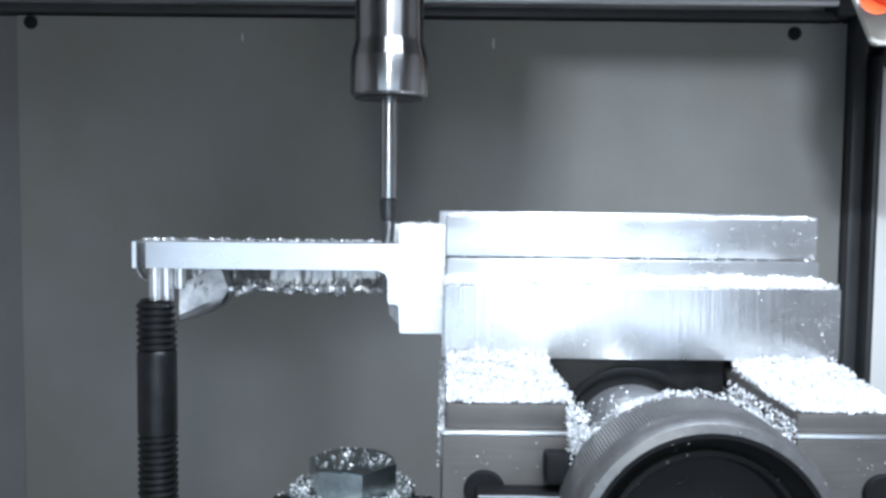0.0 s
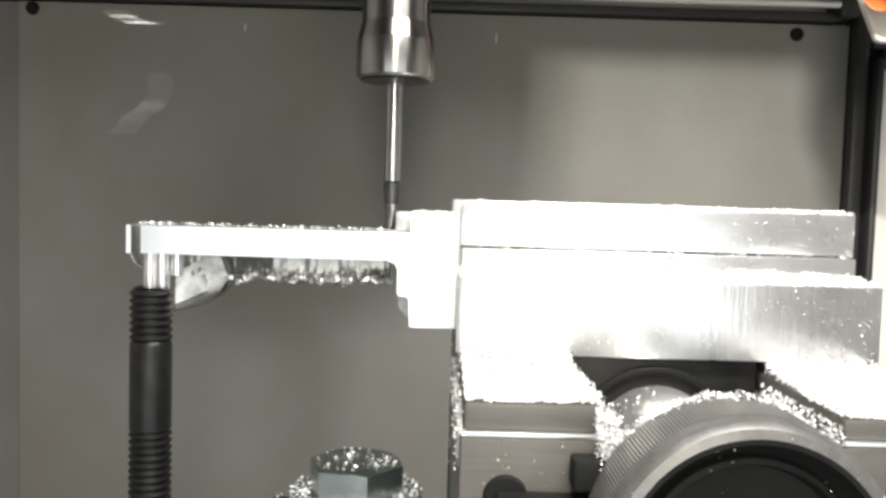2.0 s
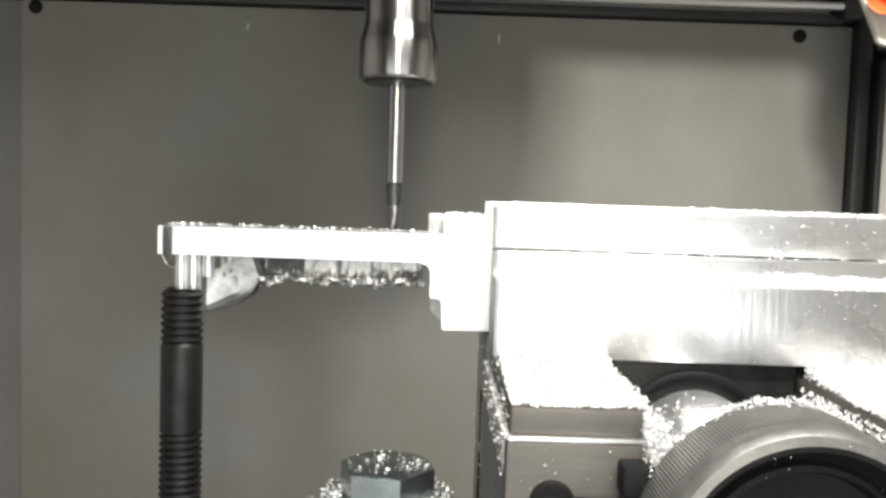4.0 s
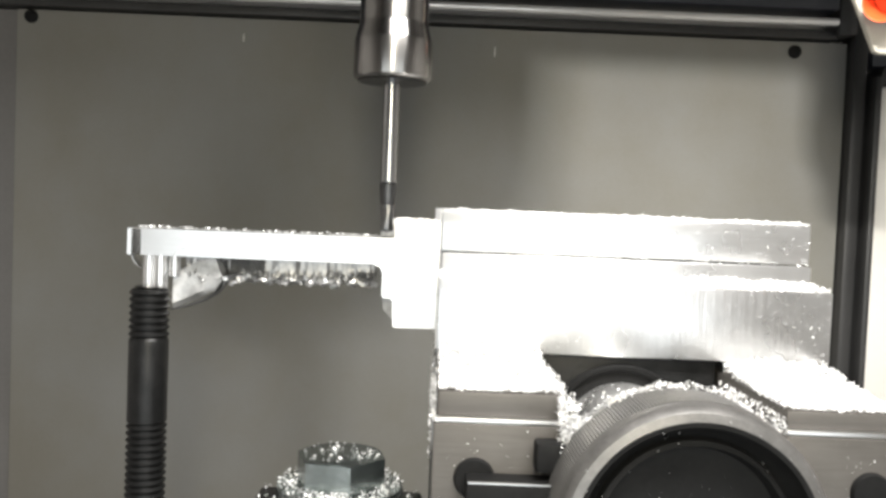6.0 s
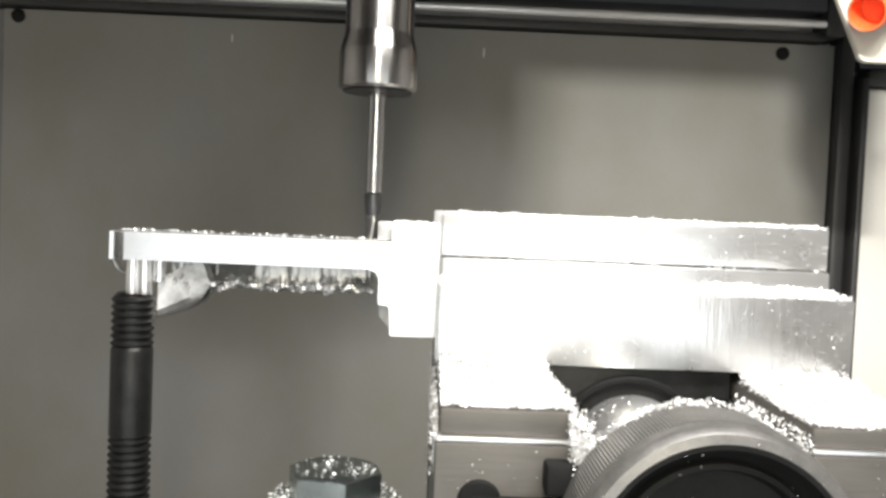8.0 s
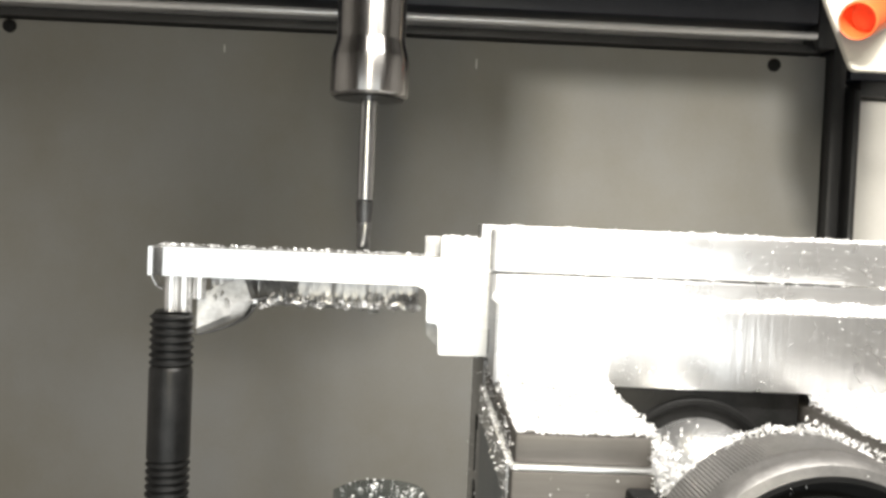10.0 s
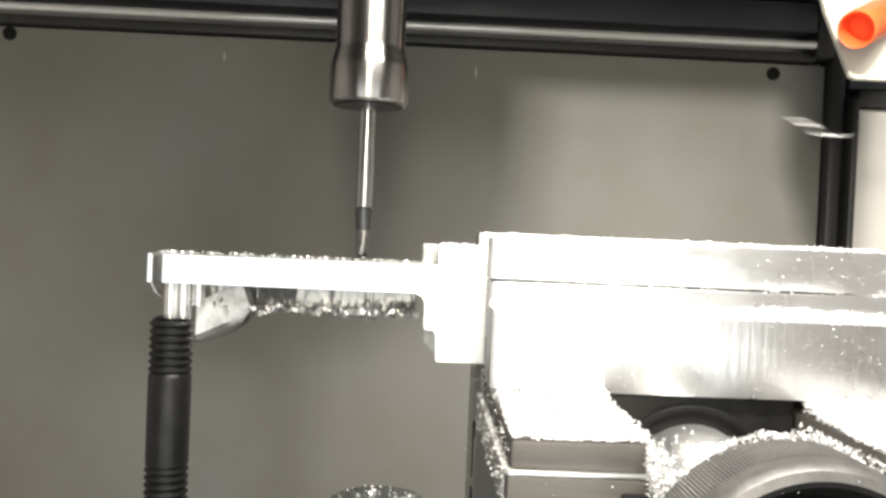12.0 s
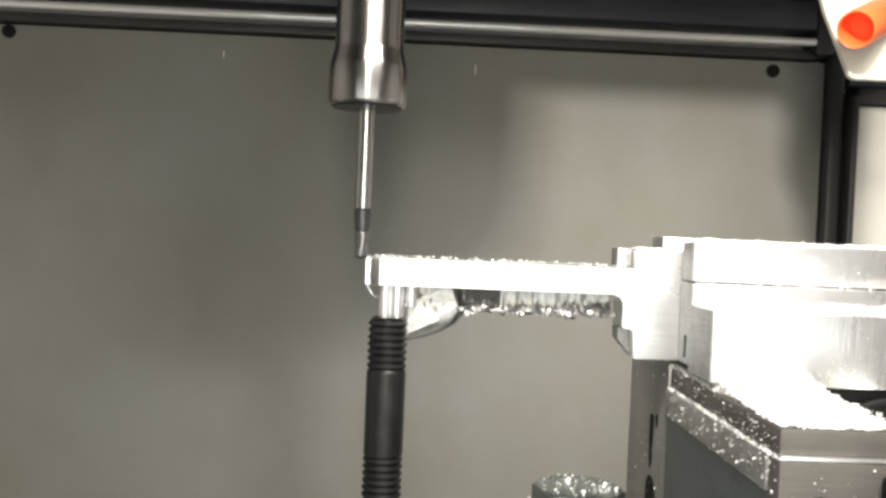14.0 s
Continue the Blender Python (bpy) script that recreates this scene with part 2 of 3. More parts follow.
def setting(name, bm, material, label, category="wall"):
    return solid(name, bm, material, label, category, kind="structure")


def build_cabin():
    setting("wall_back", boxed(-0.80, 0.90, 0.800, 0.83, -0.65, 0.80), ROOM, "grey painted back wall of the machine cabin")
    panel = setting("back_panel", boxed(-0.389, 0.3690, WALL_Y, 0.7995, -0.60, 0.171, bevel=0.0012), PANEL,
                    "grey satin sheet metal panel bolted to the cabin wall", "panel")
    for x, z in ((-0.376, 0.1645), (0.3205, 0.1615)):
        part("panel_bolt", lathe(bmesh.new(), [(0, -0.003), (0.0035, -0.003), (0.0058, -0.0018), (0.0062, 0.0), (0.0062, 0.002)], 24,
                                 (x, WALL_Y, z), "Y"), BLACK_PLASTIC, panel, "black round bolt head")
    for x, y, z, tall in ((0.0462, WALL_Y, 0.1500, 0.010), (-0.1830, WALL_Y, 0.1530, 0.008)):
        part("drip", lathe(bmesh.new(), [(0, -0.0003), (0.0006, -0.0002), (0.0007, 0.0), (0, 0.0002)], 12, (0, 0, 0), "Y"), ROOM, panel, "pale dried drip").data.transform(
            Matrix.LocRotScale((x, y, z), None, (1, 1, tall / 0.0014)))
    setting("side_panel", boxed(-0.80, -0.3892, WALL_Y + 0.0060, 0.7995, -0.60, 0.171), SIDE,
            "grey sheet metal panel beside the bolted one", "panel")
    setting("wall_left", boxed(-0.83, -0.80, -0.60, 0.83, -0.65, 0.80), ROOM, "plain grey side wall of the cabin")
    setting("wall_right", boxed(0.90, 0.93, -0.60, 0.83, -0.65, 0.80), ROOM, "plain grey side wall of the cabin")
    setting("wall_front", boxed(-0.83, 0.93, -0.63, -0.60, -0.65, 0.80), ROOM, "plain grey door side of the cabin")
    setting("ceiling", boxed(-0.83, 0.93, -0.63, 0.83, 0.80, 0.83), FRAME_BLACK, "dark roof of the machine cabin", "ceiling")
    setting("floor", boxed(-0.83, 0.93, -0.63, 0.83, -0.68, -0.65), ROOM, "grey chip tray floor of the cabin", "floor")
    # the dark way cover above the panel, its lip and the bright rail
    bm = bmesh.new()
    box(bm, -0.80, 0.352, 0.764, 0.7995, 0.196, 0.2235, bevel=0.003)
    box(bm, -0.80, 0.90, 0.740, 0.7995, 0.226, 0.79, bevel=0.004)
    setting("way_cover", bm, COVER, "black glossy way cover above the back panel", "cover")
    setting("rail", lathe(bmesh.new(), [(0, -0.80), (0.0032, -0.80), (0.0036, -0.7985), (0.0036, 0.3505), (0.0032, 0.352), (0, 0.352)], 20,
                          (0, 0, 0)), RAIL, "bright round steel rail along the cover's lower edge", "rail").matrix_world = \
        Matrix.Translation((0, 0.768, 0.1862)) @ pose(0, 0, 0, 0, 90)
    setting("rail_lip", boxed(-0.80, 0.356, 0.774, 0.7995, 0.1725, 0.1805, bevel=0.001), FRAME_BLACK,
            "black lip under the bright rail", "trim")
    # the black frame and the pale panel beside it
    bm = bmesh.new()
    box(bm, 0.3700, 0.3828, 0.770, 0.7995, -0.60, 0.224, bevel=0.003)
    box(bm, 0.3868, 0.3935, 0.762, 0.7995, -0.60, 0.140, bevel=0.003)
    box(bm, 0.3830, 0.3866, 0.781, 0.7995, -0.60, 0.224)
    box(bm, 0.3940, 0.60, 0.766, 0.7995, 0.1335, 0.1480, bevel=0.003)
    setting("black_frame", bm, FRAME_BLACK, "black rubber sealed frame beside the panel", "frame")
    setting("bracket", boxed(0.3525, 0.3695, 0.765, 0.7995, 0.1745, 0.2235, bevel=0.003), FRAME_BLACK,
            "dark bracket at the end of the rail", "bracket")
    setting("pale_panel", boxed(0.3940, 0.85, 0.776, 0.7995, -0.60, 0.1330, bevel=0.006, segments=4), PALE,
            "pale smooth panel behind the black frame", "panel")
    setting("upper_frame", boxed(0.3870, 0.85, 0.772, 0.7995, 0.1490, 0.224, bevel=0.002), COVER,
            "dark sheet above the pale panel", "cover")


build_cabin()

# ---- the machine table ----
TABLE_Z = -0.178


def build_table():
    table = thing("machine_table", (0.05, 0.37, TABLE_Z - 0.06), "grey iron machine table with slots, strewn with chips", "machine table")
    bm = bmesh.new()
    box(bm, -0.35, 0.45, 0.20, 0.48, TABLE_Z - 0.06, TABLE_Z - 0.02)
    for y0, y1 in ((0.20, 0.262), (0.276, 0.362), (0.376, 0.462), (0.470, 0.48)):
        box(bm, -0.35, 0.45, y0, y1, TABLE_Z - 0.0195, TABLE_Z, bevel=0.001)
    part("tabletop", bm, TABLE_IRON, table)
    part("pedestal", boxed(-0.2, 0.3, 0.25, 0.48, -0.60, TABLE_Z - 0.0605), TABLE_IRON, table)
    ON_TABLE.append(table)


build_table()


# ---- the vise ----
HUB = (0.0770, -0.0930)


def build_vise():
    vise = thing("machine_vise", (0.078, 0.37, TABLE_Z), "steel machine vise strewn with bright aluminium chips", "vise")
    # the bed: two ways with a slot between them, each with a ledge round its foot
    for x0, x1 in ((0.0, 0.0415), (0.1165, 0.158)):
        part("way", boxed(x0 + 0.0004, x1, 0.2765, 0.3995, -0.0675, -0.0582 if x0 < 0.05 else -0.0604, bevel=0.0012), STEEL, vise)
        part("bed_side", boxed(x0 - (0.0014 if x0 < 0.05 else 0.0002), x1 + (0.0002 if x0 < 0.05 else 0.0014), 0.2825, 0.3995, -0.0805, -0.0680, bevel=0.0008), LIT_FLANK, vise)
        # stands almost flush; its painted shade makes the foot look set back
        part("bed_foot", boxed(x0 + (-0.0004 if x0 < 0.05 else 0.0), x1 - (0.0 if x0 < 0.05 else -0.0004), 0.2760, 0.3990, TABLE_Z + 0.018, -0.0808), RECESS_SHADE, vise,
             "flank with a recess's shade and reflections in the colour")
        part("front_plate", boxed(x0 - 0.0006, x1 + 0.0004, 0.2735, 0.2824, TABLE_Z + 0.018, -0.0682, bevel=0.0008), STEEL, vise)
        part("ledge", boxed(x0 - 0.0004, x1 + 0.0003, 0.2738, 0.2764, -0.0682, -0.0664, bevel=0.0006), CHROME, vise, "narrow bright ledge")
    part("base_plate", boxed(-0.012, 0.170, 0.268, 0.470, TABLE_Z, TABLE_Z + 0.0178, bevel=0.002), STEEL, vise)
    part("slot_floor", boxed(0.0420, 0.1160, 0.29, 0.3990, -0.135, -0.112), STEEL, vise)
    # the body of the fixed jaw; raised black plates on its flank stand for the shade in oblong hollows
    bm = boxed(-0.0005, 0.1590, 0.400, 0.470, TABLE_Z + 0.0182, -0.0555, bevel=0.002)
    part("fixed_body", bm, LIT_FLANK, vise)
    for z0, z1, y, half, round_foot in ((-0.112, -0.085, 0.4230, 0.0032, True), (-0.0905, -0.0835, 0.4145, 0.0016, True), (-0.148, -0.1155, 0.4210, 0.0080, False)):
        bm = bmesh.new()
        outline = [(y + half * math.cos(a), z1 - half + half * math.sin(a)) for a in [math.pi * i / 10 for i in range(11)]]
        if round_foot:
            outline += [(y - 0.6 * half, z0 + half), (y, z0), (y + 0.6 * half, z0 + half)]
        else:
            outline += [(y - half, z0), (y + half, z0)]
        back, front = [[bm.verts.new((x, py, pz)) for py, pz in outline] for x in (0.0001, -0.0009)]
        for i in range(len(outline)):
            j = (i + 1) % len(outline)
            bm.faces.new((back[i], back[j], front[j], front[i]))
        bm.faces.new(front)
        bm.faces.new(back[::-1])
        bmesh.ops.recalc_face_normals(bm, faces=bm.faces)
        part("pocket_shade", bm, BLACK_PLASTIC, vise, "flat black plate that stands for a hollow's shade")
    part("fixed_jaw", boxed(-0.003, 0.164, 0.4095, 0.4300, -0.0550, 0.0030, bevel=0.0006), ALU_V, vise, "tall aluminium jaw plate")
    # the moving jaw: a broad low block in front, a taller plate behind it on a narrow step
    jaw = part("moving_jaw", boxed(-0.0004, 0.1606, 0.3415, 0.3700, -0.0553, -0.0257, bevel=0.0007), ALU_V, vise, "broad milled aluminium jaw")
    part("step", boxed(0.0004, 0.1640, 0.3705, 0.3872, -0.0528, -0.0166, bevel=0.0011), ALU, vise)
    part("jaw_plate", boxed(0.0004, 0.1632, 0.3718, 0.3875, -0.0158, 0.0014, bevel=0.0006), ALU, vise, "milled aluminium jaw plate")
    # no slot is cut: a thin black plate gives its darkness
    part("slot_shade", boxed(-0.0006, 0.0005, 0.3770, 0.3786, -0.0500, -0.0400), BLACK_PLASTIC, vise, "narrow black plate that stands for a slot's shade")
    # thin plates that darken the jaws' left ends as shade would
    part("end_shade", boxed(-0.0009, -0.00035, 0.3419, 0.3697, -0.0549, -0.0260), SHADED_ALU, jaw, "rough jaw end with its shade in the colour")
    part("end_shade", boxed(-0.0002, 0.00035, 0.3709, 0.3870, -0.0526, -0.0168), SHADED_ALU, vise, "rough jaw end with its shade in the colour")
    part("end_shade", boxed(-0.0002, 0.00035, 0.3722, 0.3872, -0.0156, 0.0010), SHADED_ALU, vise, "rough jaw end with its shade in the colour")
    # the black carrier under the jaw with a round boss
    part("carrier", boxed(0.0425, 0.1155, 0.3460, 0.3690, -0.1100, -0.0555, bevel=0.0006), BLACK_OXIDE, vise, "black jaw carrier")
    part("boss", lathe(bmesh.new(), [(0.0, 0.0025), (0.0268, 0.0025), (0.0282, 0.0004), (0.0296, 0.0), (0.0304, 0.0010), (0.0304, 0.0034), (0.0, 0.0034)], 72,
                       (0.0765, 0.3428, -0.0890), "Y"), BLACK_PLASTIC, vise)
    # the screw and the round hub with its knurled rim
    part("screw", lathe(bmesh.new(), [(0, 0.262), (0.0230, 0.262), (0.0238, 0.264), (0.0238, 0.3450), (0, 0.3450)], 64, (HUB[0], 0, HUB[1] + 0.003), "Y"), ALU, vise, "bright thick clamping screw")

    def knurl(r, h, a):
        return r - (0.0004 if 0.2465 < h < 0.262 and (round(a / (2 * math.pi) * 480) % 2) else 0.0)

    rim = [(0.0, 0.268), (0.030, 0.268), (0.0400, 0.2665), (0.0412, 0.2645), (0.0412, 0.2615), (0.0412, 0.2470), (0.0409, 0.2462),
           (0.0407, 0.2425), (0.0402, 0.2405), (0.0390, 0.2390), (0.0365, 0.2382)]
    hub = part("hub", lathe(bmesh.new(), rim, 480, (HUB[0], 0, HUB[1]), "Y", knurl), HUB_GREY, vise, "grey round hub with a knurled rim", 25)
    part("hub_lining", lathe(bmesh.new(), [(0.0364, 0.2381), (0.0350, 0.2383), (0.0330, 0.2440), (0.0305, 0.2460), (0.0300, 0.2430), (0.0285, 0.2425),
                                           (0.0270, 0.2470), (0.0, 0.2475)], 96, (HUB[0], 0, HUB[1]), "Y"), BLACK_PLASTIC, hub, "black hollow inside")
    # the stop bar beside the hub, and raised black discs that stand for the shade in bolt holes
    bar = part("stop_bar", boxed(0.0105, 0.0440, 0.2600, 0.2728, -0.0975, -0.0838, bevel=0.0006), BLACK_PLASTIC, vise, "black stop bar")
    part("bar_edge", boxed(0.0110, 0.0436, 0.2601, 0.2613, -0.0838, -0.0834), CHROME, bar, "narrow bright upper edge")
    part("socket_shade", lathe(bmesh.new(), [(0, 0.2715), (0.0062, 0.2715), (0.0068, 0.2725), (0.0068, 0.2745), (0, 0.2745)], 32, (0.0135, 0, -0.0860), "Y"), BLACK_PLASTIC, vise)
    part("socket_shade", lathe(bmesh.new(), [(0, 0.2715), (0.0062, 0.2715), (0.0068, 0.2725), (0.0068, 0.2745), (0, 0.2745)], 32, (0.1445, 0, -0.0860), "Y"), BLACK_PLASTIC, vise)
    part("latch", boxed(0.0325, 0.0425, 0.2640, 0.2730, -0.0810, -0.0715, bevel=0.0012), BLACK_PLASTIC, vise, "black square latch")
    ON_TABLE.append(vise)


build_vise()


# ---- the workpiece ----
def build_workpiece():
    piece = thing("workpiece", (-0.02, 0.398, -0.053), "bright half-milled aluminium part with a thin arm", "workpiece")
    outline = [(-0.0306, -0.0119), (-0.0306, -0.0242), (-0.0275, -0.0255),
               (-0.0262, -0.0280), (-0.0262, -0.0385), (-0.0255, -0.0395), (-0.0222, -0.0397), (-0.0212, -0.0410), (-0.0206, -0.0525), (-0.0200, -0.0530),
               (0.150, -0.0530), (0.150, -0.0030), (-0.0206, -0.0030), (-0.0210, -0.0036), (-0.0210, -0.0119)]
    part("body", prism(bmesh.new(), outline, 0.3882, 0.4088), ALU, piece, "milled shoulder held in the jaws", 20)
    bm = bmesh.new()
    plan = [(-0.0307, 0.3882), (-0.1374, 0.3882), (-0.1380, 0.3912), (-0.1396, 0.3924), (-0.1412, 0.3910), (-0.1418, 0.3884), (-0.1436, 0.3883), (-0.1438, 0.3886), (-0.1438, 0.4088), (-0.0307, 0.4088)]
    low, high = [bm.verts.new((x, y, -0.0241)) for x, y in plan], [bm.verts.new((x, y, -0.0119)) for x, y in plan]
    for i in range(len(plan)):
        j = (i + 1) % len(plan)
        bm.faces.new((low[i], low[j], high[j], high[i]))
    bm.faces.new(low[::-1])
    bm.faces.new(high)
    part("arm", bm, ALU, piece, "straight milled arm", 20)
    part("rear_step", boxed(-0.0280, -0.0212, 0.3960, 0.4086, -0.0117, -0.0030, bevel=0.0005), ALU_ROUGH, piece)
    part("rear_rib", prism(bmesh.new(), [(-0.0262, -0.0400), (-0.0213, -0.0405), (-0.0208, -0.0505), (-0.0226, -0.0492), (-0.0258, -0.0455)], 0.3960, 0.4086), SHADED_ALU, piece)
    # the uncut flank under the arm: upright cutter marks over a torn lower edge
    bm = bmesh.new()
    columns, rows = 150, 8
    grid = []
    for i in range(columns + 1):
        x = -0.1190 + 0.0890 * i / columns
        f = i / columns
        low = -0.0352 + 0.0022 * noise.noise((x * 260, 3.1, 0)) + 0.0018 * noise.noise((x * 900, 7.7, 0)) + (0.0035 * f if f > 0.75 else 0.0)
        low = low + 0.0035 * max(0.0, (0.12 - f) / 0.12)
        cut = 0.0060 * abs(noise.noise((x * 170, 1.7, 0))) + 0.0012 * abs(noise.noise((x * 600, 8.1, 0)))
        # two scooped hollows face the table
        scoop = max(min(1.0, (0.0042 - abs(x + 0.1030)) / 0.0008), min(1.0, (0.0080 - abs(x + 0.0898)) / 0.0008), 0.0)
        col = []
        for j in range(rows + 1):
            g = j / rows
            z = -0.0240 + (low + 0.0240) * g
            tear = max(0.0, g - 0.45) * 0.011 * noise.noise((x * 700, z * 900, 1.0))
            slope = 0.0105 * min(1.0, g / 0.6) * scoop
            y = 0.3958 + 0.35 * cut * (1 - 0.5 * g) * (1 - scoop) + slope - 0.0022 * max(0.0, g - 0.6) + tear
            col.append(bm.verts.new((x, y, z)))
        col.append(bm.verts.new((x, 0.4086, low)))
        col.append(bm.verts.new((x, 0.4086, -0.0240)))
        grid.append(col)
    for a, b in zip(grid, grid[1:]):
        n = len(a)
        for j in range(n):
            k = (j + 1) % n
            bm.faces.new((a[j], b[j], b[k], a[k]))
    bm.faces.new(grid[0])
    bm.faces.new(grid[-1][::-1])
    part("torn_flank", bm, ALU_ROUGH, piece, "torn rough-cut flank under the arm", 60)
    # the burr that hangs beside the stud: a pale slanted tongue
    bm = bmesh.new()
    rings = []
    for i in range(15):
        f = i / 14
        top, low = Vector((-0.1045 - 0.0195 * f, 0, -0.0243 - 0.0092 * f ** 1.6)), Vector((-0.0998 - 0.0245 * f, 0, -0.0372 - 0.0120 * f ** 0.85))
        ring = []
        for k in range(7):
            p = top.lerp(low, k / 6)
            ring.append(bm.verts.new((p.x, 0.3935 + 0.0018 * math.sin(f * 2.4) + 0.0016 * max(0.0, 0.35 - f) + 0.0009 * noise.noise((f * 3, k * 1.4, 2)) + (0.0022 if k == 6 else 0.0), p.z + 0.0006 * noise.noise((f * 16, k, 9)))))
        for k in range(6, -1, -1):
            p = top.lerp(low, k / 6)
            ring.append(bm.verts.new((p.x + 0.0008, 0.3995 + 0.0012 * noise.noise((f * 6, k * 0.7, 5)), p.z + 0.0015)))
        rings.append(ring)
    for a, b in zip(rings, rings[1:]):
        for k in range(14):
            m = (k + 1) % 14
            bm.faces.new((a[k], b[k], b[m], a[m]))
    bm.faces.new(rings[0])
    bm.faces.new(rings[-1][::-1])
    part("burr", bm, BURR, piece, "pale slanted tongue of uncut metal", 40)
    # the folded edge under it, curling up to the flank; the shade of its underside is in the colour
    bm = bmesh.new()
    path = [(-0.1245, -0.0494), (-0.1170, -0.0475), (-0.1089, -0.0444), (-0.1034, -0.0408), (-0.1006, -0.0368), (-0.0988, -0.0335), (-0.0945, -0.0318)]
    rings = []
    for i, (x, z) in enumerate(path):
        wide = (0.0004, 0.0006, 0.0008, 0.0011, 0.0014, 0.0012, 0.0006)[i]
        rings.append([bm.verts.new((x + wide * math.sin(a), 0.3950 + 1.8 * wide * math.cos(2 * a), z + wide * math.cos(a))) for a in [2 * math.pi * k / 10 for k in range(10)]])
    for a, b in zip(rings, rings[1:]):
        for k in range(10):
            bm.faces.new((a[k], b[k], b[(k + 1) % 10], a[(k + 1) % 10]))
    bm.faces.new(rings[0])
    bm.faces.new(rings[-1][::-1])
    part("burr_fold_shade", bm, DARK_TONE, piece, "folded edge of the burr, its dark underside in the colour", 60)
    # the thick ragged lip along the flank's lower edge
    bm = bmesh.new()
    rings = []
    for i in range(141):
        f = i / 140
        x = -0.1040 + 0.0730 * f
        z = -0.0340 + 0.0022 * noise.noise((x * 210, 3.1, 0)) + 0.0010 * noise.noise((x * 640, 5.2, 0)) + (0.0030 * (f - 0.7) if f > 0.7 else 0.0)
        ring = []
        for k in range(10):
            a = 2 * math.pi * k / 10
            r = 0.0015 * (0.70 + 1.3 * noise.noise((x * 230, math.cos(a) * 1.5 + x * 90, math.sin(a) * 1.5))) * min(1.0, 8 * f + 0.2, 8 * (1 - f) + 0.2)
            ring.append(bm.verts.new((x + 0.4 * r * math.sin(5 * a), 0.3962 + 1.2 * r * math.cos(a), z + r * math.sin(a))))
        rings.append(ring)
    for a, b in zip(rings, rings[1:]):
        for k in range(10):
            bm.faces.new((a[k], b[k], b[(k + 1) % 10], a[(k + 1) % 10]))
    bm.faces.new(rings[0])
    bm.faces.new(rings[-1][::-1])
    part("ragged_lip", bm, LIP, piece, "bright ragged lip of torn metal", 25)
    part("dull_corner", boxed(-0.1411, -0.1376, 0.3876, 0.3890, -0.0238, -0.0122, bevel=0.0003), DARK_TONE, piece, "dark strip at the arm's end")
    # a thin curl of metal that hangs from the arm's tip
    bm = bmesh.new()
    rings = []
    for i in range(9):
        f = i / 8
        x, z = -0.1428 + 0.0052 * f ** 1.4, -0.0241 - 0.0062 * math.sin(1.5 * f) + 0.0005 * noise.noise((f * 5, 2.0, 0))
        wide = 0.0005 + 0.0006 * math.sin(math.pi * f)
        rings.append([bm.verts.new((x + dx * wide, 0.3915 + 0.0050 * dy, z + dz * wide)) for dx, dy, dz in ((-0.5, 0, 0.3), (0.5, 0, -0.3), (0.5, 1, 0.2), (-0.5, 1, 0.5))])
    for a, b in zip(rings, rings[1:]):
        for k in range(4):
            bm.faces.new((a[k], b[k], b[(k + 1) % 4], a[(k + 1) % 4]))
    bm.faces.new(rings[0])
    bm.faces.new(rings[-1][::-1])
    part("tip_curl", bm, LIP, piece, "thin curl of torn metal", 60)
    # upright round lands left by the cutter above the stud
    for x, r, low in ((-0.1346, 0.0028, -0.0405), (-0.1292, 0.0034, -0.0405), (-0.1228, 0.0027, -0.0335)):
        part("land", lathe(bmesh.new(), [(0, low), (r, low), (r, -0.0240), (0, -0.0240)], 20, (x, 0.3925, 0)), ALU, piece)
    ON_TABLE.append(piece)


build_workpiece()


# ---- the stud under the arm, and the hex bolt with its clamp ----
def build_stud():
    profile = [(0, -0.0391), (0.0040, -0.0391), (0.0072, -0.0384)]

    def thread(z0, z1, pitch):
        z = z0
        while z - pitch > z1:
            profile.extend([(0.0079, z), (0.0080, z - 0.22 * pitch), (0.0091, z - 0.5 * pitch), (0.0091, z - 0.62 * pitch), (0.0080, z - 0.9 * pitch)])
            z -= pitch

    thread(-0.0394, -0.0622, 0.0032)
    profile.extend([(0.0086, -0.0626), (0.0089, -0.0634), (0.0089, -0.1005), (0.0080, -0.1012)])
    thread(-0.1012, -0.1480, 0.0032)
    profile.extend([(0.0080, -0.1490), (0.0080, TABLE_Z), (0, TABLE_Z)])
    profile.sort(key=lambda p: p[1])
    ob = thing("support_stud", (-0.1326, 0.3885, TABLE_Z), "black threaded steel stud that props up the arm", "stud")
    part("shaft", lathe(bmesh.new(), profile, 48, (-0.1326, 0.3885, 0)), BLACK_OXIDE, ob, "", 30)
    bm = bmesh.new()
    lathe(bm, [(0, TABLE_Z + 0.0005), (0.0170, TABLE_Z + 0.0005), (0.0170, TABLE_Z + 0.0110), (0.0155, TABLE_Z + 0.0120), (0, TABLE_Z + 0.0120)], 6, (-0.1326, 0.3885, 0))
    part("lock_nut", bm, BLACK_OXIDE, ob)
    ON_TABLE.append(ob)


build_stud()

BOLT = (-0.0423, 0.3905)


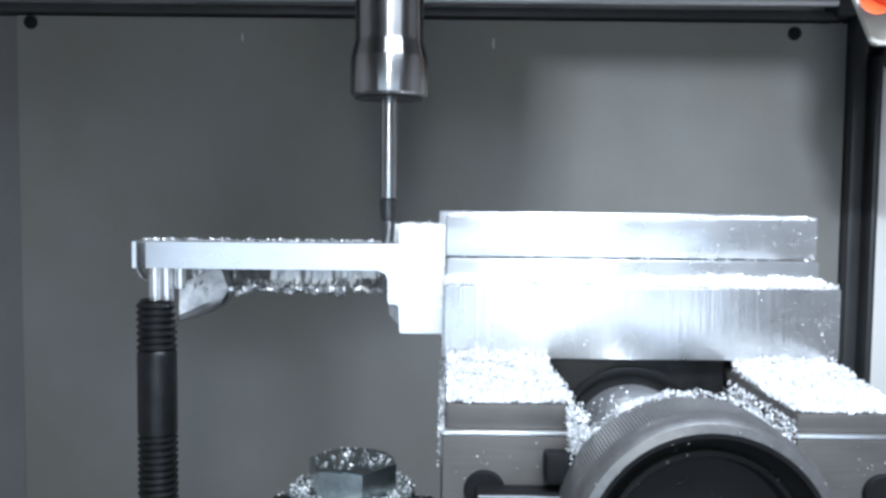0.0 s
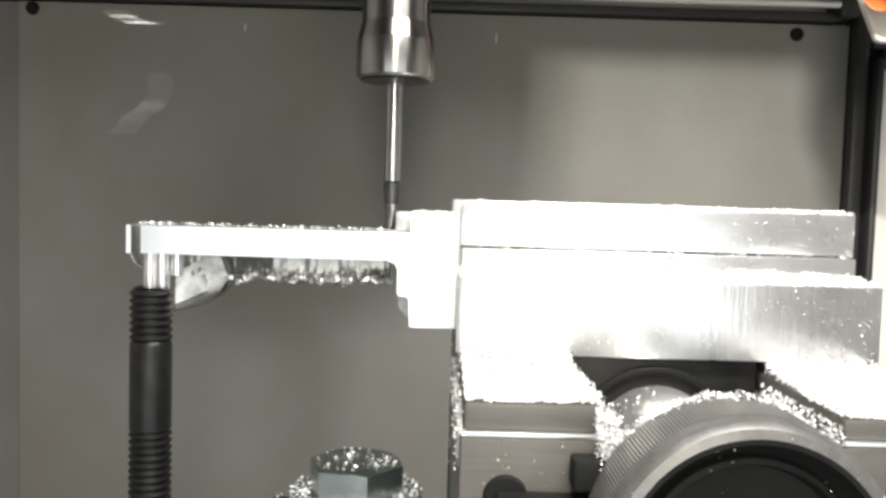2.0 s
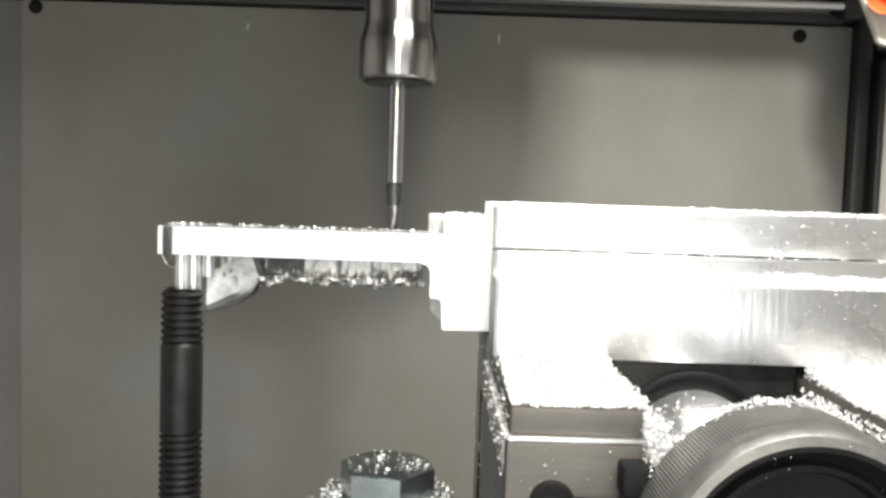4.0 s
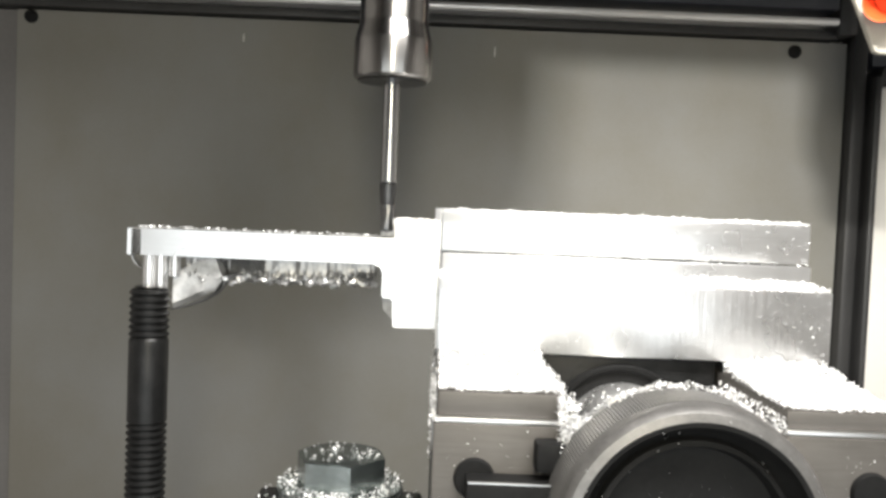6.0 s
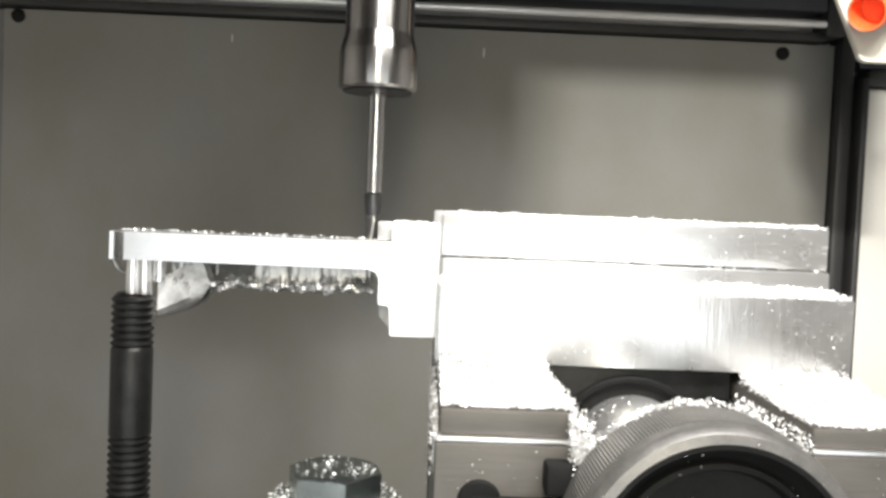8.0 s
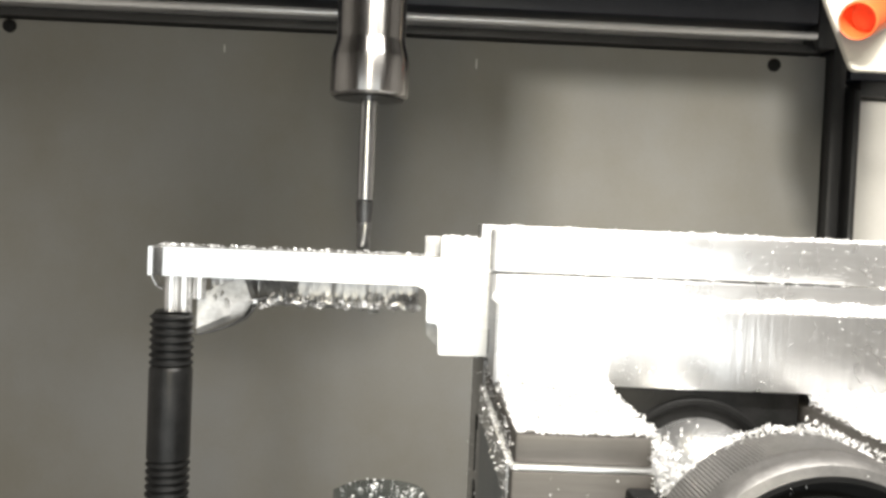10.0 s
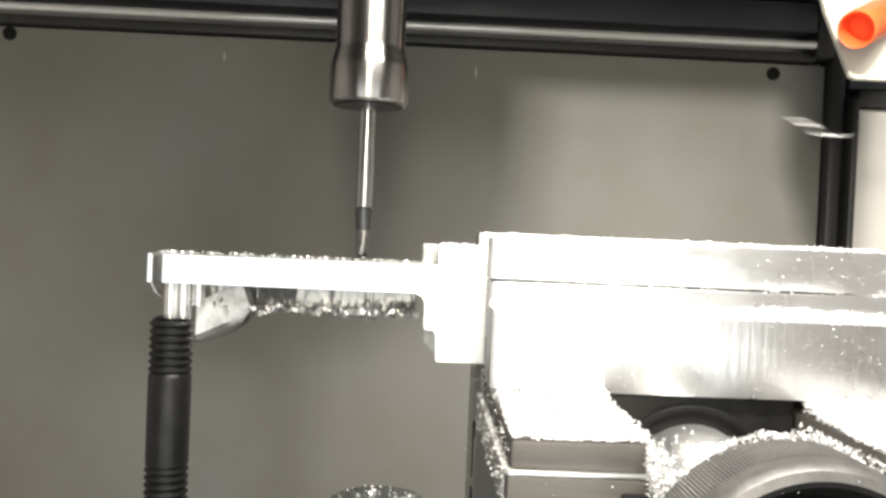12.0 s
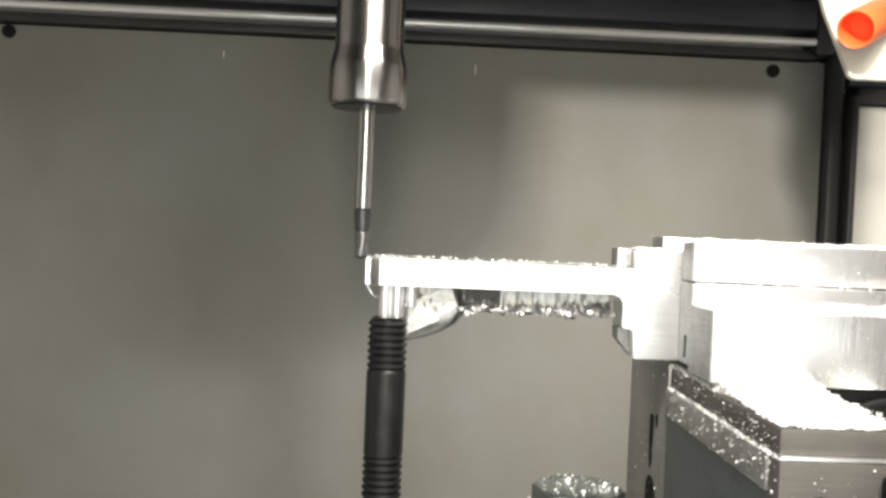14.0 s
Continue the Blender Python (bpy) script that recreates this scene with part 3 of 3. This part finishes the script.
def build_clamp():
    clamp = thing("hold_down_bolt", (BOLT[0], BOLT[1], -0.1312), "hex bolt head on a round washer, dusted with chips", "bolt")
    bm = bmesh.new()
    corners = [(math.cos(radians(a)) * 0.0213, math.sin(radians(a)) * 0.0213) for a in (48, 108, 168, 228, 288, 348)]
    rings = []
    for z, k in ((-0.1270, 0.985), (-0.1263, 1.0), (-0.1141, 1.0)):
        rings.append([bm.verts.new((BOLT[0] + x * k, BOLT[1] + y * k, z)) for x, y in corners])
    for a, b in zip(rings, rings[1:]):
        for i in range(6):
            bm.faces.new((a[i], a[(i + 1) % 6], b[(i + 1) % 6], b[i]))
    bm.faces.new(rings[0][::-1])
    # the domed chamfer: the top circle is narrower than the hexagon
    top = [bm.verts.new((BOLT[0] + 0.0192 * math.cos(radians(a)), BOLT[1] + 0.0192 * math.sin(radians(a)), -0.1134)) for a in range(48, 408, 10)]
    for i in range(6):
        for j in range(6):
            a, b = top[(i * 6 + j) % 36], top[(i * 6 + j + 1) % 36]
            corner = rings[-1][i] if j < 3 else rings[-1][(i + 1) % 6]
            bm.faces.new((corner, b, a))
        bm.faces.new((rings[-1][i], rings[-1][(i + 1) % 6], top[(i * 6 + 3) % 36]))
    bm.faces.new(top)
    part("hex_head", bm, NUT_STEEL, clamp, "", 20)
    part("washer", lathe(bmesh.new(), [(0, -0.1312), (0.0290, -0.1312), (0.0295, -0.1302), (0.0290, -0.1274), (0, -0.1274)], 48, (*BOLT, 0)), NUT_STEEL, clamp)
    ON_TABLE.append(clamp)
    strap = solid("clamp_strap", boxed(-0.080, -0.0040, 0.3590, 0.396, TABLE_Z, -0.1314, bevel=0.002), BLACK_OXIDE, "dark steel clamp block under the bolt", "clamp",
                  (-0.055, 0.400, TABLE_Z))
    ON_TABLE.append(strap)


build_clamp()


# ---- spindle, tool and coolant nozzle ----
TOOL = (-0.0236, 0.3930)


def build_tool():
    nose = thing("spindle_head", (TOOL[0], TOOL[1], 0.160), "dark machine spindle head above the tool holder", "spindle")
    # casing and nose ring stay out of view; sized to shade the back panel
    part("casing", boxed(-0.23, 0.42, 0.295, 0.70, 0.2960, 0.50, bevel=0.01), COVER, nose)
    part("nose_ring", lathe(bmesh.new(), [(0.0162, 0.1605), (0.040, 0.1605), (0.044, 0.166), (0.044, 0.206), (0.101, 0.210), (0.108, 0.217), (0.108, 0.2955), (0, 0.2955)], 64, (*TOOL, 0)), COVER, nose)
    ON_SPINDLE.append(nose)
    holder = thing("tool_holder", (TOOL[0], TOOL[1], 0.0562), "polished steel tool holder with a slim end mill", "tool holder")
    part("sleeve", lathe(bmesh.new(), [(0, 0.0580), (0.0075, 0.0580), (0.0080, 0.0562), (0.0163, 0.0562), (0.0168, 0.0564), (0.0177, 0.0574), (0.0179, 0.0580), (0.0179, 0.0730),
                                       (0.0176, 0.0748), (0.0159, 0.0812), (0.0157, 0.0826), (0.0157, 0.1600), (0, 0.1600)], 96, (*TOOL, 0)), HOLDER, holder)
    # black disc added to darken the holder's underside
    part("underside_shade", lathe(bmesh.new(), [(0.0040, 0.0556), (0.0156, 0.0556), (0.0160, 0.0560), (0.0040, 0.0561)], 48, (*TOOL, 0)), BLACK_OXIDE, holder, "black disc that stands for the shaded underside")
    cutter = part("end_mill", lathe(bmesh.new(), [(0, 0.0095), (0.0032, 0.0095), (0.0037, 0.0100), (0.0037, 0.0600), (0, 0.0600)], 32, (*TOOL, 0)), SHANK, holder, "slim carbide end mill")

    # two spiral flutes with a rounded tip
    bm = bmesh.new()
    steps, turns = 44, 32
    rings = []
    for i in range(steps + 1):
        h = -0.0131 + (0.0014 + 0.0131) * i / steps
        tip = min(1.0, math.sqrt(max(0.02, 1 - (1 - min(1.0, (h + 0.0131) / 0.0016)) ** 2)))
        fade = 1.0 if h < 0.004 else max(0.0, 1 - (h - 0.004) / 0.006)
        ring = []
        for k in range(turns):
            a = 2 * math.pi * k / turns
            lobe = 0.5 + 0.5 * math.cos(2 * (a - h * 190))
            r = 0.0033 * tip * (1 - 0.16 * fade * (1 - lobe) ** 1.3)
            ring.append(bm.verts.new((TOOL[0] + r * math.cos(a), TOOL[1] + r * math.sin(a), h)))
        rings.append(ring)
    for low, high in zip(rings, rings[1:]):
        for k in range(turns):
            bm.faces.new((low[k], low[(k + 1) % turns], high[(k + 1) % turns], high[k]))
    bm.faces.new(rings[0][::-1])
    bm.faces.new(rings[-1])
    part("cutting_edge", bm, EDGE, cutter, "grey fluted cutting edge", 50)
    part("neck", lathe(bmesh.new(), [(0.0, -0.0006), (0.0031, -0.0006), (0.0034, 0.0004), (0.0036, 0.0030), (0.0041, 0.0085), (0.0041, 0.0092), (0.0037, 0.0096), (0, 0.0096)], 32, (*TOOL, 0)), FLUTE, cutter, "dark tapered neck")
    ON_SPINDLE.append(holder)
    return cutter


CUTTER = build_tool()


def build_nozzle():
    block = thing("coolant_nozzle", (0.3035, 0.58, 0.1618), "cream plastic coolant block with an orange nozzle", "nozzle")
    bm = prism(bmesh.new(), [(0.2580, 0.1660), (0.2612, 0.1550), (0.2798, 0.1136), (0.2832, 0.1121), (0.3140, 0.1121), (0.3140, 0.30), (0.2580, 0.30)], 0.5560, 0.5620, bevel=0.0012)
    part("block", bm, CREAM, block)
    bm = lathe(bmesh.new(), [(0.0, 0.016), (0.0098, 0.016), (0.0104, 0.0), (0.0106, -0.002), (0.0114, -0.0024), (0.0120, -0.0014), (0.0122, 0.0), (0.0124, 0.060), (0.0, 0.060)], 40)
    bm.transform(look((0.2712, 0.5330, 0.1388), (0.2712 + 0.66, 0.5330 + 0.62, 0.1388 + 0.36)) @ pose(0, 0, 0, 180))
    part("tube", bm, ORANGE, block, "orange plastic tube with an open mouth")
    ON_SPINDLE.append(block)


build_nozzle()


# ---- chips ----
def chip_heap(name, count, place, size, label, at, flat=0.5, seed=1, material=CHIP):
    """Many small curled flakes, each a bent strip; place(rng) gives where one lies."""
    rng = random.Random(seed)
    verts, faces = [], []
    for _ in range(count):
        p = Vector(place(rng))
        s = size * rng.uniform(0.5, 1.5)
        length, width, curl = s, s * rng.uniform(0.3, 0.6), rng.uniform(0.3, 2.4)
        turn = Euler((rng.gauss(0, flat * 1.4), rng.gauss(0, flat * 1.4), rng.uniform(0, 6.3))).to_matrix()
        base = len(verts)
        for i in range(4):
            f = i / 3 - 0.5
            a = f * curl
            for side in (-0.5, 0.5):
                v = Vector((math.sin(a) / curl * length, side * width * (1 - 0.5 * abs(f)), (1 - math.cos(a)) / curl * length * 1.4))
                verts.append(p + turn @ v - Vector(at))
        for i in range(3):
            k = base + 2 * i
            faces.append((k, k + 2, k + 3, k + 1))
    data = bpy.data.meshes.new(name)
    data.from_pydata(verts, [], faces)
    data.materials.append(material)
    ob = new(name, data)
    ob.location = at
    tagged(ob, label, "metal chips", kind="stuff")
    ON_TABLE.append(ob)
    return ob


def strip_of(x0, x1, y0, y1, z, lift=0.001, lump=0.0, clump=120.0):
    """Places over a flat strip, heaped in lumps."""
    def place(rng):
        while True:
            x, y = rng.uniform(x0, x1), rng.uniform(y0, y1)
            n = 0.5 + 0.5 * noise.noise((x * clump, y * clump, 4.2))
            if rng.random() < 0.35 + 0.9 * n:
                return x, y, z + rng.random() * (lift + lump * n * n)
    return place


def build_chips():
    # on the two ways of the bed, banked up against the jaw
    def bank(x0, x1, base):
        def place(rng):
            x, f = rng.uniform(x0, x1), rng.random()
            y = 0.2775 + (0.3412 - 0.2775) * f
            top = 0.0006 + 0.0062 * f ** 2.2 + 0.0020 * noise.noise((x * 90, y * 90, 0))
            return x, y, base + max(0.0004, top) * rng.random() ** 0.5
        return place
    chip_heap("chips", 13000, bank(0.001, 0.0415, -0.0580), 0.0011, "bright aluminium chips banked on the vise bed", (0.02, 0.30, -0.0580), 0.5, 11)
    chip_heap("chips", 13000, bank(0.1165, 0.158, -0.0602), 0.0011, "bright aluminium chips banked on the vise bed", (0.137, 0.30, -0.0602), 0.5, 12)
    # on the low jaw's top and its step
    chip_heap("chips", 5200, strip_of(0.0, 0.1602, 0.3418, 0.3702, -0.0256, 0.0010, 0.0030), 0.0014, "bright chips along the top of the jaw", (0.075, 0.35, -0.0251), 0.5, 13)
    chip_heap("chips", 60, strip_of(0.001, 0.1635, 0.3706, 0.3718, -0.0164, 0.0002, 0.0004), 0.0012, "fine chips on the narrow jaw step", (0.08, 0.3735, -0.0164), 0.4, 14)
    chip_heap("chips", 2600, strip_of(0.001, 0.1628, 0.3722, 0.3873, 0.0015, 0.0003, 0.0022, 160), 0.0012, "fine chips along the jaw plate's top", (0.08, 0.381, 0.0014), 0.4, 15)
    # banked up against the step, thicker towards the far end
    def drift(rng):
        while True:
            x, f = rng.uniform(0.001, 0.1598), rng.random()
            tall = 0.0075 * (0.25 + 0.75 * x / 0.16) * (0.5 + 0.7 * noise.noise((x * 70, 1.3, 0)))
            if rng.random() < 0.3 + 0.7 * x / 0.16:
                return x, 0.3640 + 0.0062 * f, -0.0254 + max(0.0006, tall * f ** 1.5) * rng.random()
    chip_heap("chips", 2200, drift, 0.0011, "loose chips drifted against the jaw's step", (0.08, 0.367, -0.0254), 0.7, 36)
    # on the arm and the part's shoulder
    chip_heap("chips", 230, strip_of(-0.1430, -0.0230, 0.3900, 0.4085, -0.0117, 0.0002, 0.0014, 180), 0.0014, "bright chips on the milled arm", (-0.08, 0.398, -0.0117), 0.22, 16)
    chip_heap("chips", 90, strip_of(-0.0200, -0.0010, 0.3885, 0.4085, -0.0029, 0.0003, 0.0004), 0.0010, "fine chips on the part's shoulder", (-0.01, 0.398, -0.0029), 0.4, 17)

    # on the hub's rim, along its upper side
    def on_hub(rng):
        a = radians(92 + rng.gauss(0, 27))
        lump = 0.5 + 0.5 * noise.noise((a * 9, 2.2, 0.7))
        y = 0.2678 - 0.0060 * rng.random() ** 2
        r = 0.0413 + rng.random() ** 1.5 * 0.0026 * lump
        return HUB[0] + r * math.cos(a), y, HUB[1] + r * math.sin(a)
    chip_heap("chips", 620, on_hub, 0.0009, "chips caught on the hub's knurled rim", (HUB[0], 0.262, HUB[1] + 0.0412), 0.6, 18)

    # between the ways and the hub, and down the slot's inner walls
    def beside(x0, x1, y0, y1, z0, z1):
        def place(rng):
            return rng.uniform(x0, x1), rng.uniform(y0, y1), z0 + (z1 - z0) * rng.random()
        return place
    chip_heap("chips", 1700, beside(0.0400, 0.0465, 0.264, 0.280, -0.0860, -0.0580), 0.0010, "chips wedged between bed and hub", (0.0425, 0.273, -0.086), 0.9, 19)
    chip_heap("chips", 480, beside(0.1146, 0.1163, 0.274, 0.340, -0.0705, -0.0626), 0.0011, "chips clinging to the slot's wall", (0.1145, 0.297, -0.072), 0.9, 20)
    chip_heap("chips", 420, beside(0.0410, 0.0435, 0.276, 0.322, -0.0640, -0.0560), 0.0015, "chips clinging to the slot's wall", (0.042, 0.30, -0.064), 0.9, 21)
    chip_heap("chips", 600, beside(0.0435, 0.0620, 0.2690, 0.2790, -0.0760, -0.0640), 0.0009, "chips heaped behind the hub", (0.052, 0.273, -0.074), 0.9, 27)
    # on the thick screw behind the hub, inside the hub and on the bed's front
    def on_screw(rng):
        a = radians(115 + rng.gauss(0, 20))
        return HUB[0] + 0.0240 * math.cos(a), rng.uniform(0.270, 0.341), HUB[1] + 0.003 + 0.0240 * math.sin(a)
    chip_heap("chips", 90, on_screw, 0.0008, "chips lying along the clamping screw", (HUB[0], 0.29, HUB[1] + 0.027), 0.5, 32)

    def in_hub(rng):
        a, r = rng.uniform(0.3, 2.9), rng.uniform(0.012, 0.040)
        return HUB[0] + r * math.cos(a), (0.2472 if r < 0.027 else 0.2420 if r < 0.0345 else 0.2376), HUB[1] + r * math.sin(a)
    chip_heap("chips", 46, in_hub, 0.0005, "stray specks stuck in the hub", (HUB[0], 0.246, HUB[1]), 0.4, 33)
    chip_heap("chips", 40, beside(0.0010, 0.0405, 0.2729, 0.2735, -0.1000, -0.0700), 0.0005, "stray specks on the bed's front", (0.02, 0.273, -0.10), 0.4, 34)
    chip_heap("chips", 40, beside(0.1175, 0.1570, 0.2729, 0.2735, -0.1000, -0.0700), 0.0005, "stray specks on the bed's front", (0.137, 0.273, -0.10), 0.4, 35)
    # on the flank's ledge, sticking to the steel
    chip_heap("chips", 420, beside(-0.0012, 0.0012, 0.274, 0.398, -0.0680, -0.0672), 0.0011, "fine chips on the bed's ledge", (0.0, 0.33, -0.068), 0.4, 22)
    chip_heap("chips", 240, beside(-0.0020, -0.0013, 0.274, 0.398, -0.0800, -0.0660), 0.0008, "stray chips stuck to the bed's flank", (-0.001, 0.33, -0.08), 0.4, 23)
    chip_heap("chips", 150, beside(-0.0003, 0.0003, 0.277, 0.398, -0.0672, -0.0590), 0.0008, "stray chips stuck to the way's side", (0.0, 0.33, -0.067), 0.4, 37)
    chip_heap("chips", 420, beside(0.0003, 0.0040, 0.334, 0.399, -0.0581, -0.0566), 0.0011, "chips lying along the way's edge", (0.002, 0.36, -0.0581), 0.5, 38)
    chip_heap("chips", 60, beside(-0.0014, -0.0007, 0.402, 0.468, -0.1300, -0.0580), 0.0010, "stray chips stuck to the vise body", (-0.002, 0.43, -0.13), 0.4, 24)
    chip_heap("chips", 420, beside(0.0, 0.1600, 0.3409, 0.3415, -0.0535, -0.0262), 0.0006, "stray chips stuck to the jaw's face", (0.075, 0.3378, -0.052), 0.3, 28)
    chip_heap("chips", 280, beside(0.0005, 0.1630, 0.3712, 0.3718, -0.0150, 0.0010), 0.0006, "stray chips stuck to the jaw plate", (0.08, 0.374, -0.015), 0.3, 29)

    # shreds that hang from the torn flank under the arm
    chip_heap("chips", 95, beside(-0.1020, -0.0310, 0.3930, 0.3980, -0.0358, -0.0322), 0.0036, "shreds hanging from the torn flank", (-0.065, 0.396, -0.037), 0.5, 31, LIP)

    # round the hex bolt
    def on_bolt(rng):
        a, r = rng.uniform(0, 6.3), 0.0178 * math.sqrt(rng.random())
        return BOLT[0] + r * math.cos(a), BOLT[1] + r * math.sin(a), -0.1132 + rng.random() * 0.0008
    chip_heap("chips", 80, on_bolt, 0.0014, "chips heaped on the hex bolt's head", (*BOLT, -0.1132), 0.6, 25)

    def round_bolt(rng):
        a, r = rng.uniform(0, 6.3), rng.uniform(0.0205, 0.0290)
        return BOLT[0] + r * math.cos(a), BOLT[1] + r * math.sin(a), -0.1273 + rng.random() * 0.0022
    chip_heap("chips", 500, round_bolt, 0.0014, "chips heaped round the hex bolt", (*BOLT, -0.1273), 0.6, 26)

    # a mound in front of the bolt, and scattered ones on the clamp block
    def mound(rng):
        x, f = rng.gauss(0, 0.0105), rng.random()
        tall = 0.0065 * math.exp(-(x / 0.0125) ** 2) * (1 - 0.5 * f)
        return BOLT[0] + x, 0.3700 - 0.0090 * f, -0.1316 + max(0.0006, tall) * rng.random() ** 0.6
    chip_heap("chips", 1500, mound, 0.0012, "white mound of fine chips beside the bolt", (BOLT[0], 0.366, -0.1316), 0.5, 39)
    chip_heap("chips", 260, strip_of(-0.079, -0.005, 0.3600, 0.3950, -0.1312, 0.0005, 0.0018), 0.0012, "chips strewn on the clamp block", (-0.042, 0.39, -0.1312), 0.5, 40)


build_chips()


# ---- chips in flight ----
FLIGHTS = []


def build_flying_chips():
    """Curled chips thrown off the cut: when each one passes, where, and its size."""
    for t, x, z, size, lean in ((7.5, -0.096, 0.038, 0.0150, -25), (7.5, -0.075, 0.0845, 0.0080, 5), (7.0, -0.055, 0.0062, 0.0145, 12), (6.5, 0.050, 0.082, 0.0070, -60), (6.5, -0.0975, 0.0066, 0.0060, 0),
                                (6.5, 0.062, 0.0913, 0.0050, 20), (0.5, -0.014, 0.0411, 0.0070, 30), (0.5, -0.1479, 0.0478, 0.0330, 20), (2.0, -0.151, 0.0440, 0.0400, -53),
                                (2.0, -0.158, 0.0880, 0.0240, 15), (2.2, -0.1160, 0.0005, 0.0300, 0), (1.6, 0.037, 0.081, 0.0080, -40), (10.5, -0.1877, -0.0494, 0.0120, -50), (12.0, 0.2016, 0.0619, 0.0270, 20),
                                (2.5, -0.0852, 0.0772, 0.0075, -25), (2.5, -0.0530, 0.0320, 0.0070, -40), (2.5, -0.0430, -0.0010, 0.0085, 5)):
        bm = bmesh.new()
        strips = []
        for i in range(13):
            f = i / 12 - 0.5
            w = min(size, 0.010, 0.00016 / size) * (0.06 + 0.035 * math.sin(i * 2.1)) * (1 - 1.2 * abs(f) ** 2)
            a = f * 2.0
            mid = Vector((math.sin(a) * size * 0.55, 0.12 * size * math.sin(f * 9), (1 - math.cos(a)) * size * 0.22 + 0.05 * min(size, 0.008) * math.sin(i * 1.7)))
            strips.append([bm.verts.new(mid + Vector((0, dy * size, dz * w))) for dy, dz in ((-0.02, -1), (0.02, -1), (0.03, 1), (-0.01, 1))])
        for a, b in zip(strips, strips[1:]):
            for k in range(4):
                bm.faces.new((a[k], a[(k + 1) % 4], b[(k + 1) % 4], b[k]))
        bm.faces.new(strips[0][::-1])
        bm.faces.new(strips[-1])
        ob = new("flying_chip", mesh_of("flying_chip", bm, CHIP, 50))
        ob.location = (-0.012, 0.40, -0.018)
        tagged(ob, "tiny curled aluminium chip thrown off by the cutter", "chip", "flying chips")
        FLIGHTS.append((ob, t, x, z, lean))


build_flying_chips()


# ---- what moves ----
def motions():
    for ob in ON_TABLE:
        x, y, z = ob.location
        walk(ob, [(t, pose(x + dx, y + dy, z)) for t, dx, dy in TABLE_ROWS])
    for ob in ON_SPINDLE:
        x, y, z = ob.location
        walk(ob, [(t, pose(x, y, z + dz)) for t, dz in SPINDLE_ROWS])
    # each chip leaves the cut, arcs through the air and drops to the cabin's floor
    for ob, t, x, z, lean in FLIGHTS:
        way = 1 if x > -0.012 else -1
        walk(ob, [(0, pose(-0.012, 0.40, -0.018, 0, lean)), (t - 0.09, pose(-0.012, 0.40, -0.018, 0, lean)), (t, pose(x, 0.43, z, 0, lean)),
                  (t + 0.2, pose(x + way * 0.10, 0.50, z - 0.06, 0, lean + 50)), (t + 0.4, pose(x + way * 0.42, 0.53, -0.645, 0, 0)), (14, pose(x + way * 0.42, 0.53, -0.645, 0, 0))])
    # the end mill spins in its holder
    walk(CUTTER, [(i / 30, pose(0, 0, 0, 0, 0, -84.0 * i)) for i in range(421)])


motions()
